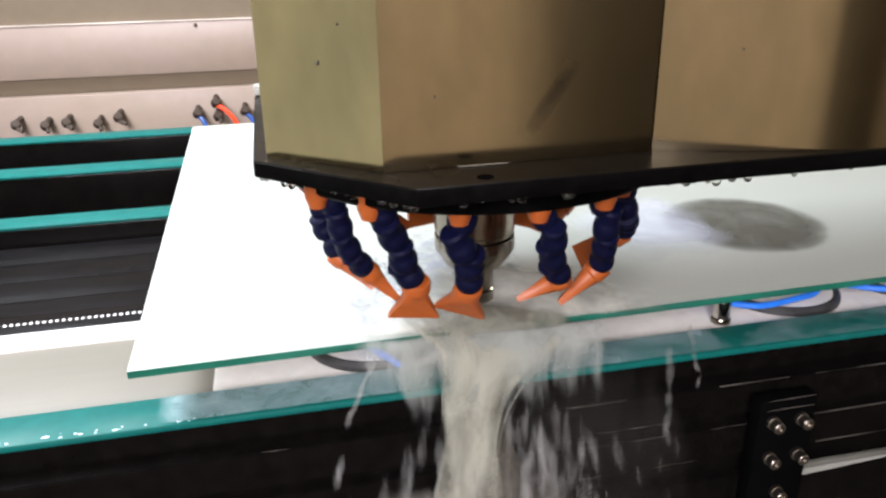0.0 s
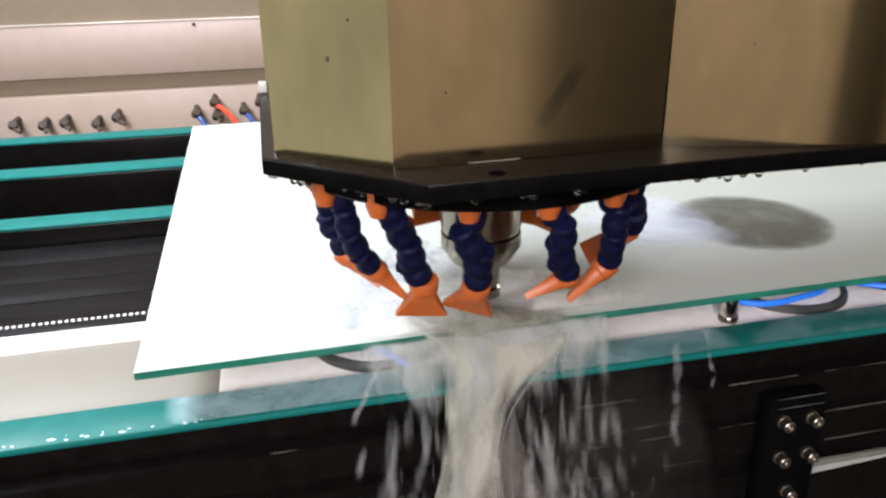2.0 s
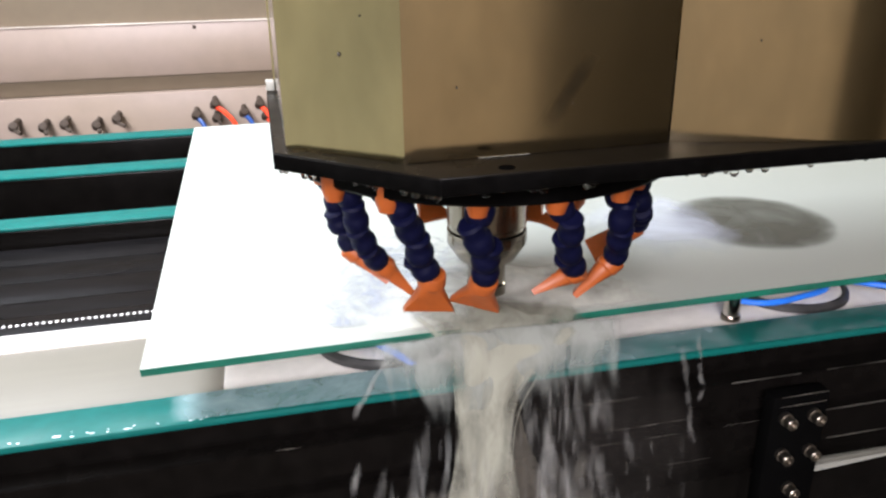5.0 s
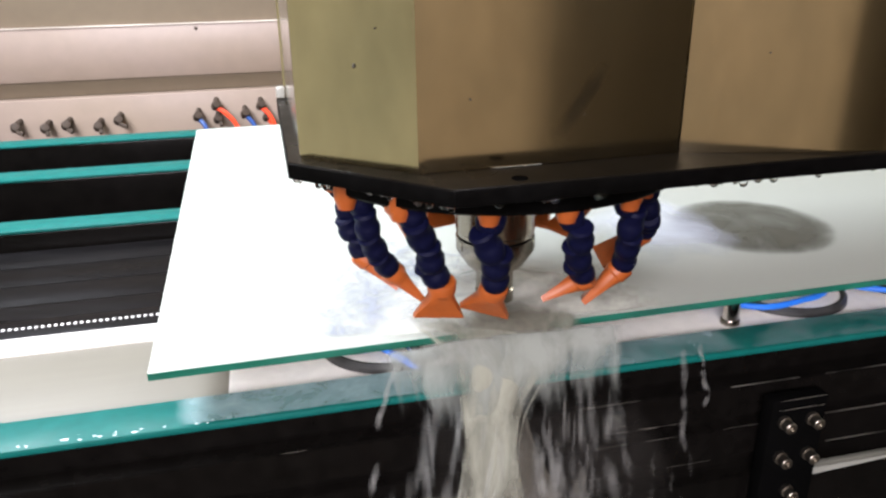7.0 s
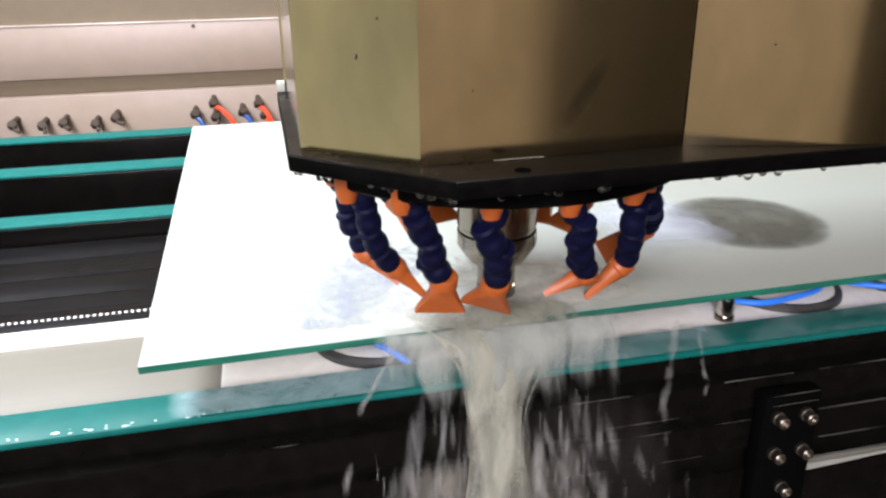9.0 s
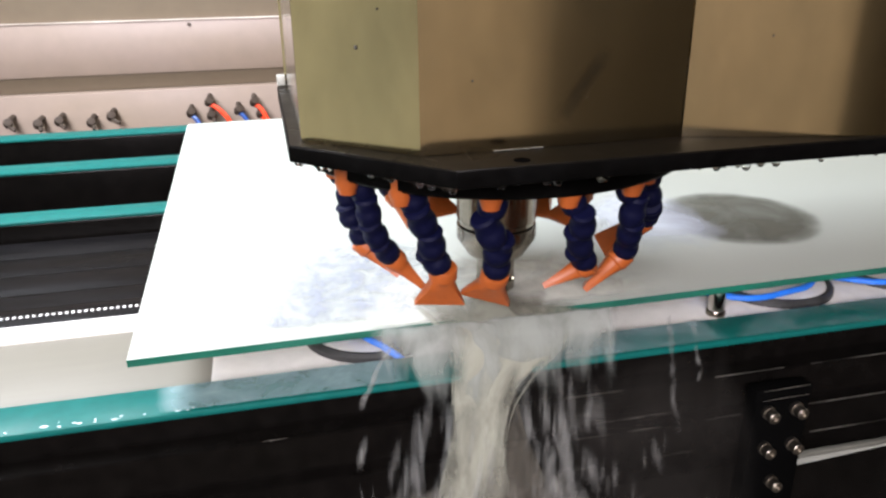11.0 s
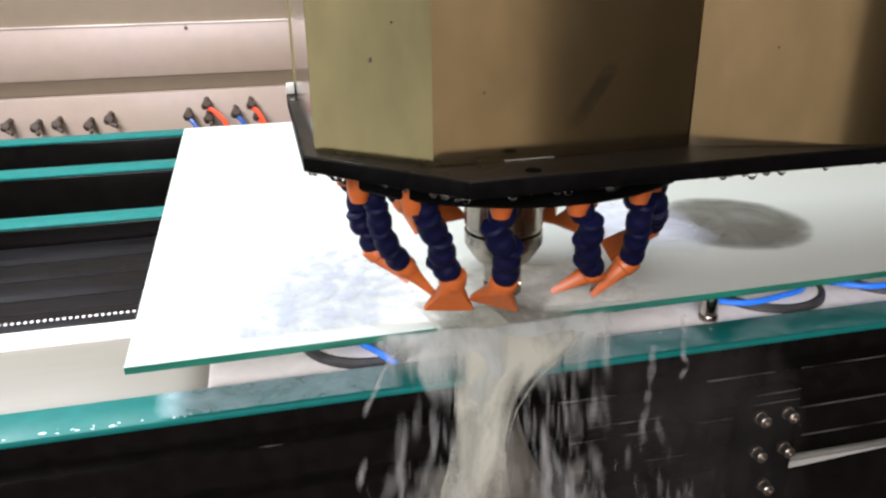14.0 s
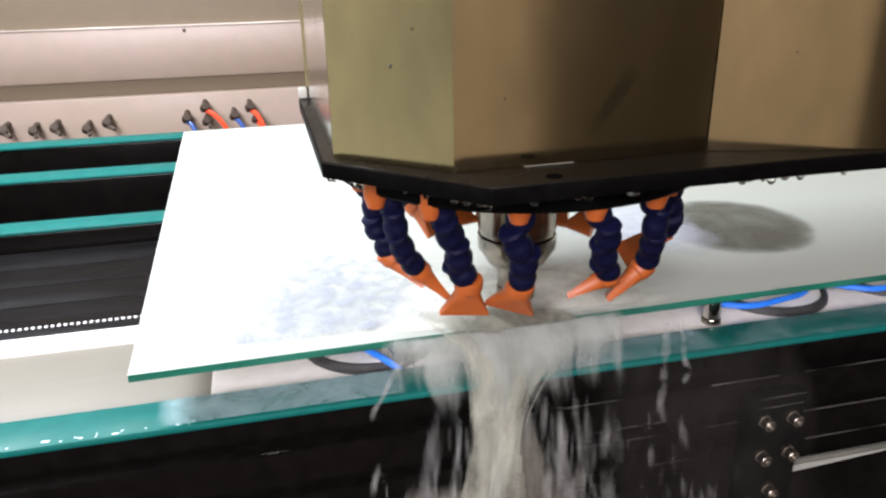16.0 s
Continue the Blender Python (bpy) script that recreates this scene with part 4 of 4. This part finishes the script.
BODIES = [spill_body("creamy column of coolant falling off the glass", CORE, 0.0225, 0.15, 1.0, 0.024, 0.0, -0.008),
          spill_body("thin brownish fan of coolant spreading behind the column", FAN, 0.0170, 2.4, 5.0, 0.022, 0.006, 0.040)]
VEILS = [spill_veil("thin milky curtain torn at its foot", VEIL, -0.074, 0.012, 0.10, 0.52, 2.0),
         spill_veil("thin milky curtain torn at its foot", VEIL, -0.012, 0.084, 0.46, 0.12, 6.5)]
HAZES = [lace("grey mist of fine drops beside the spill", MIST, 0.000, 0.150, 29.0, 0.02)]
FALLS = [  # things that run down, and the step of their run at the whole and half seconds
    (lace("lacy sheet of falling coolant", LACE, -0.062, -0.010, 9.0), 2),
    (lace("lacy sheet of falling coolant", LACE, -0.022, 0.026, 13.0), 1),
    (lace("lacy sheet of falling coolant", LACE, 0.014, 0.080, 19.0), 2),
    (scraps("torn grey scraps of falling coolant", RAGS, 41, 150, -0.066, -0.006, 0.017), 1),
    (scraps("torn grey scraps of falling coolant", RAGS, 46, 140, -0.062, -0.004, 0.014), 3),
    (scraps("torn grey scraps of falling coolant", RAGS, 42, 170, 0.006, 0.072, 0.017), 2),
    (scraps("torn grey scraps of falling coolant", RAGS, 47, 170, 0.006, 0.078, 0.014), 1),
    (scraps("torn grey scraps beside the column", RAGS, 51, 90, -0.036, -0.006, 0.020), 3),
    (scraps("torn grey scraps beside the column", RAGS, 52, 110, 0.008, 0.042, 0.020), 1),
    (scraps("small white scraps flung wide of the spill", RAGS, 43, 85, 0.035, 0.135, 0.013), 3),
    (scraps("small white scraps flung wide of the spill", RAGS, 44, 48, -0.084, -0.03, 0.012), 2),
    (spray("fine drops thrown wide of the spill", 5, 60, -0.075, 0.110, 0.0007, 0.010), 2),
    (spray("fine drops thrown wide of the spill", 6, 60, -0.070, 0.120, 0.0006, 0.008), 1),
]
WIDE = FALLS[9][0]
DRIPS = []
for seed, dx, length, width in ((2.0, 0.137, 0.085, 0.0042), (7.0, 0.153, 0.050, 0.0030)):
    bm, cover = drip(seed, length, width)
    DRIPS.append(water_thing("drip", "thin white broken stream running off the glass edge", bm, RAGS, cover, Vector((SPILL.x + dx, -0.004, 0.994)), "spray beside the spill"))
bm, grid, cover = bmesh.new(), [], []
for j in range(21):
    v = j / 20
    row = []
    for i in range(5):
        u = 2 * i / 4 - 1
        row.append(bm.verts.new((-0.024 * v + u * (0.0016 + 0.0022 * v) + 0.0012 * noise.noise((v * 6, 0, 1.5)), -0.006 * v - 0.001 * (1 - u * u), -0.046 * v ** 1.2)))
        cover.append((1 - u * u) * ease(0, 0.2, v) * ease(0, 0.25, 1 - v))
    grid.append(row)
grid_into(bm, grid)
JET = water_thing("side_jet", "thin white jet slanting off the glass edge", bm, RAGS, cover, Vector((0.141, -0.008, 0.996)), "spray beside the spill")
POOLS = [pool("coolant_pool", "milky coolant churning on the glass under the nozzles", POOL, 0.100, 0.350, 0.002, 0.130, 0.005, 3.0)]
WET = pool("wet_film", "rippled film of coolant spreading over the glass", FILM, -0.01, 0.25, 0.006, 0.28, 0.0012, 13.0)
pool("wet_film", "pale bluish film of coolant lying on the glass", SHEEN, 0.300, 0.470, 0.030, 0.260, 0.0008, 17.0, 40, 40, False)


def lip_patch(x0, x1, seed, amount=1.0):
    """Splashed film on the front lip."""
    bm, cover, grid = bmesh.new(), [], []
    for j in range(11):
        row = []
        for i in range(61):
            u, v = i / 60, j / 10
            row.append(bm.verts.new((x0 + (x1 - x0) * u, 0.0095 + 0.029 * v, LIP_Z + 0.0006 + 0.0004 * noise.noise((u * 20, v * 4, seed)))))
            cover.append(amount * ease(0, 0.12, u) * ease(0, 0.12, 1 - u))
        grid.append(row)
    grid_into(bm, grid)
    return water_thing("splash_film", "splashed coolant lying on the teal lip", bm, SPLASH, cover, Vector((0, 0, 0)), "coolant on the lip")


lip_patch(0.0, 0.17, 2.0), lip_patch(0.20, 0.40, 5.0, 0.75), lip_patch(0.38, 0.60, 9.0, 0.45)

bm = bmesh.new()
rnd = random.Random(33)
for k in range(48):
    x, y, r = rnd.uniform(-0.14, 0.62), rnd.uniform(0.0105, 0.038), 0.0002 + 0.0006 * rnd.random() ** 3
    if k > 22:  # strung along the front arris
        x, y, r = rnd.uniform(-0.14, 0.06), rnd.uniform(0.0092, 0.0125), 0.0003 + 0.0006 * rnd.random() ** 2
    m = Matrix.Translation((x, y, LIP_Z)) @ Matrix.Diagonal((rnd.uniform(1, 3.5), 1, 1, 1))
    bm_lathe([(0, r * 0.55), (r * 0.55, r * 0.48), (r * 0.9, r * 0.25), (r, 0)], 8, m, bm)
# opaque white on the beads stands for their sparkle
tagged(new("water_beads", mesh_of("water_beads", bm, BEAD)), "water beads scattered on the teal lip, their sparkle painted white", "water drops", "", "stuff")


# ---- movement ----
def motions():
    # the head cuts away from the front edge, turns, and runs along it
    rows = [(0.0, 0.0, 0.0), (0.5, -0.0003, 0.0008), (1.5, -0.0006, 0.0016), (2.5, -0.0008, 0.0024), (3.5, -0.0008, 0.0028), (4.2, -0.0005, 0.0030), (5.3, 0.0012, 0.0036),
            (6.5, 0.0032, 0.0030), (7.0, 0.0039, 0.0013), (7.5, 0.0049, -0.0001), (8.0, 0.0061, -0.0013), (8.5, 0.0074, -0.0018), (9.0, 0.0089, -0.0018), (10.2, 0.0127, -0.0017), (11.5, 0.0168, -0.0016),
            (12.5, 0.0198, -0.0018), (13.5, 0.0229, -0.0019), (14.5, 0.0257, -0.0023), (15.0, 0.0274, -0.0024), (15.5, 0.0292, -0.0023), (16.0, 0.0309, -0.0023)]
    walk(head, [(t, Matrix.Translation(HC + Vector((dx, dy, 0)))) for t, dx, dy in rows])

    # the spill follows the tool, more slowly
    follow = lambda t: 0.6 * np.interp(t, [r[0] for r in rows], [r[1] for r in rows])
    # curtains, scraps and drops run down, five steps to a run, and each run starts a little elsewhere
    shake = random.Random(9)
    for ob, step in FALLS:
        base, rows_of = ob.location.copy(), []
        far = 3.4 if ob is WIDE else 1.0  # these are flung wider as the tool runs along the edge
        for k in range(481):
            if (k + step) % 5 == 0 or k == 0:
                dx, dz, yaw = shake.uniform(-0.008, 0.008), shake.uniform(-0.020, 0.012), shake.uniform(-8, 8)
            rows_of.append((k / FPS, Matrix.Translation(base + Vector((far * follow(k / FPS) + dx, 0, dz - 0.026 * ((k + step) % 5)))) @ pose(0, 0, 0, 0, 0, yaw)))
        walk(ob, rows_of)
    # the column and the veils waver about the line of their fall
    lean = lambda t: np.interp(t, (0, 1, 2, 3, 3.5, 4, 6.5, 7, 9, 10.2, 11.5, 12.5, 14, 15, 16), (6, 8, 6, 5, 0, 3, 2, 1.5, 1, 3, 7, 6, 7, 8, 6))
    for ob, k1, k2 in [(BODIES[0], 1.0, 1.0), (BODIES[1], 1.0, 0.2)] + [(o, 0.6, 0.0) for o in VEILS]:
        base = ob.location.copy()
        walk(ob, [(k / 15, Matrix.Translation(base + Vector((follow(k / 15) + shake.uniform(-1, 1) * 0.003 * k1, shake.uniform(-1, 1) * 0.001, shake.uniform(-1, 1) * 0.002 * k1))) @ pose(0, 0, 0, shake.uniform(-1, 1) * k1, k2 * float(lean(k / 15)) + shake.uniform(-1.5, 1.5) * k1, shake.uniform(-9, 9) * k1)) for k in range(241)])
    # the mist drifts away from the column
    for ob in HAZES:
        base = ob.location.copy()
        walk(ob, [(t, Matrix.Translation(base + Vector((dx, 0, dz)))) for t, dx, dz in ((0, -0.03, 0), (3, -0.02, 0), (5, -0.03, 0), (8, -0.055, -0.02), (11.5, 0.035, 0), (14, 0.065, 0.006), (16, 0.070, 0.012))])
    # the streams by the stop pin swing and break up
    for ob in DRIPS:
        base = ob.location.copy()
        walk(ob, [(k / 10, Matrix.Translation(base + Vector((shake.uniform(-1, 1) * 0.004, 0, shake.uniform(-1, 0) * 0.022))) @ pose(0, 0, 0, shake.uniform(-3, 3), shake.uniform(-5, 5), shake.uniform(-25, 25))) for k in range(161)])
    # the pools churn, and follow the tool
    rnd = random.Random(4)
    for ob in POOLS:
        base = ob.location.copy()
        walk(ob, [(k / 10, Matrix.Translation(base + Vector((follow(k / 10) + rnd.uniform(-1, 1) * 0.004, rnd.uniform(-1, 1) * 0.003, rnd.uniform(-1, 1) * 0.001))) @ pose(0, 0, 0, 0, 0, rnd.uniform(-4, 4))) for k in range(161)])
    base = JET.location.copy()
    walk(JET, [(k / 10, Matrix.Translation(base + Vector((follow(k / 10), 0, 0))) @ pose(0, 0, 0, rnd.uniform(-4, 4), rnd.uniform(-7, 7), rnd.uniform(-8, 8))) for k in range(161)])
    # the rippled film creeps outwards over the glass
    base = WET.location.copy()
    walk(WET, [(k / 5, Matrix.Translation(base + Vector((0.075 * (1 - k / 80) + rnd.uniform(-1, 1) * 0.005, rnd.uniform(0, 1) * 0.005, 0)))) for k in range(81)])


motions()
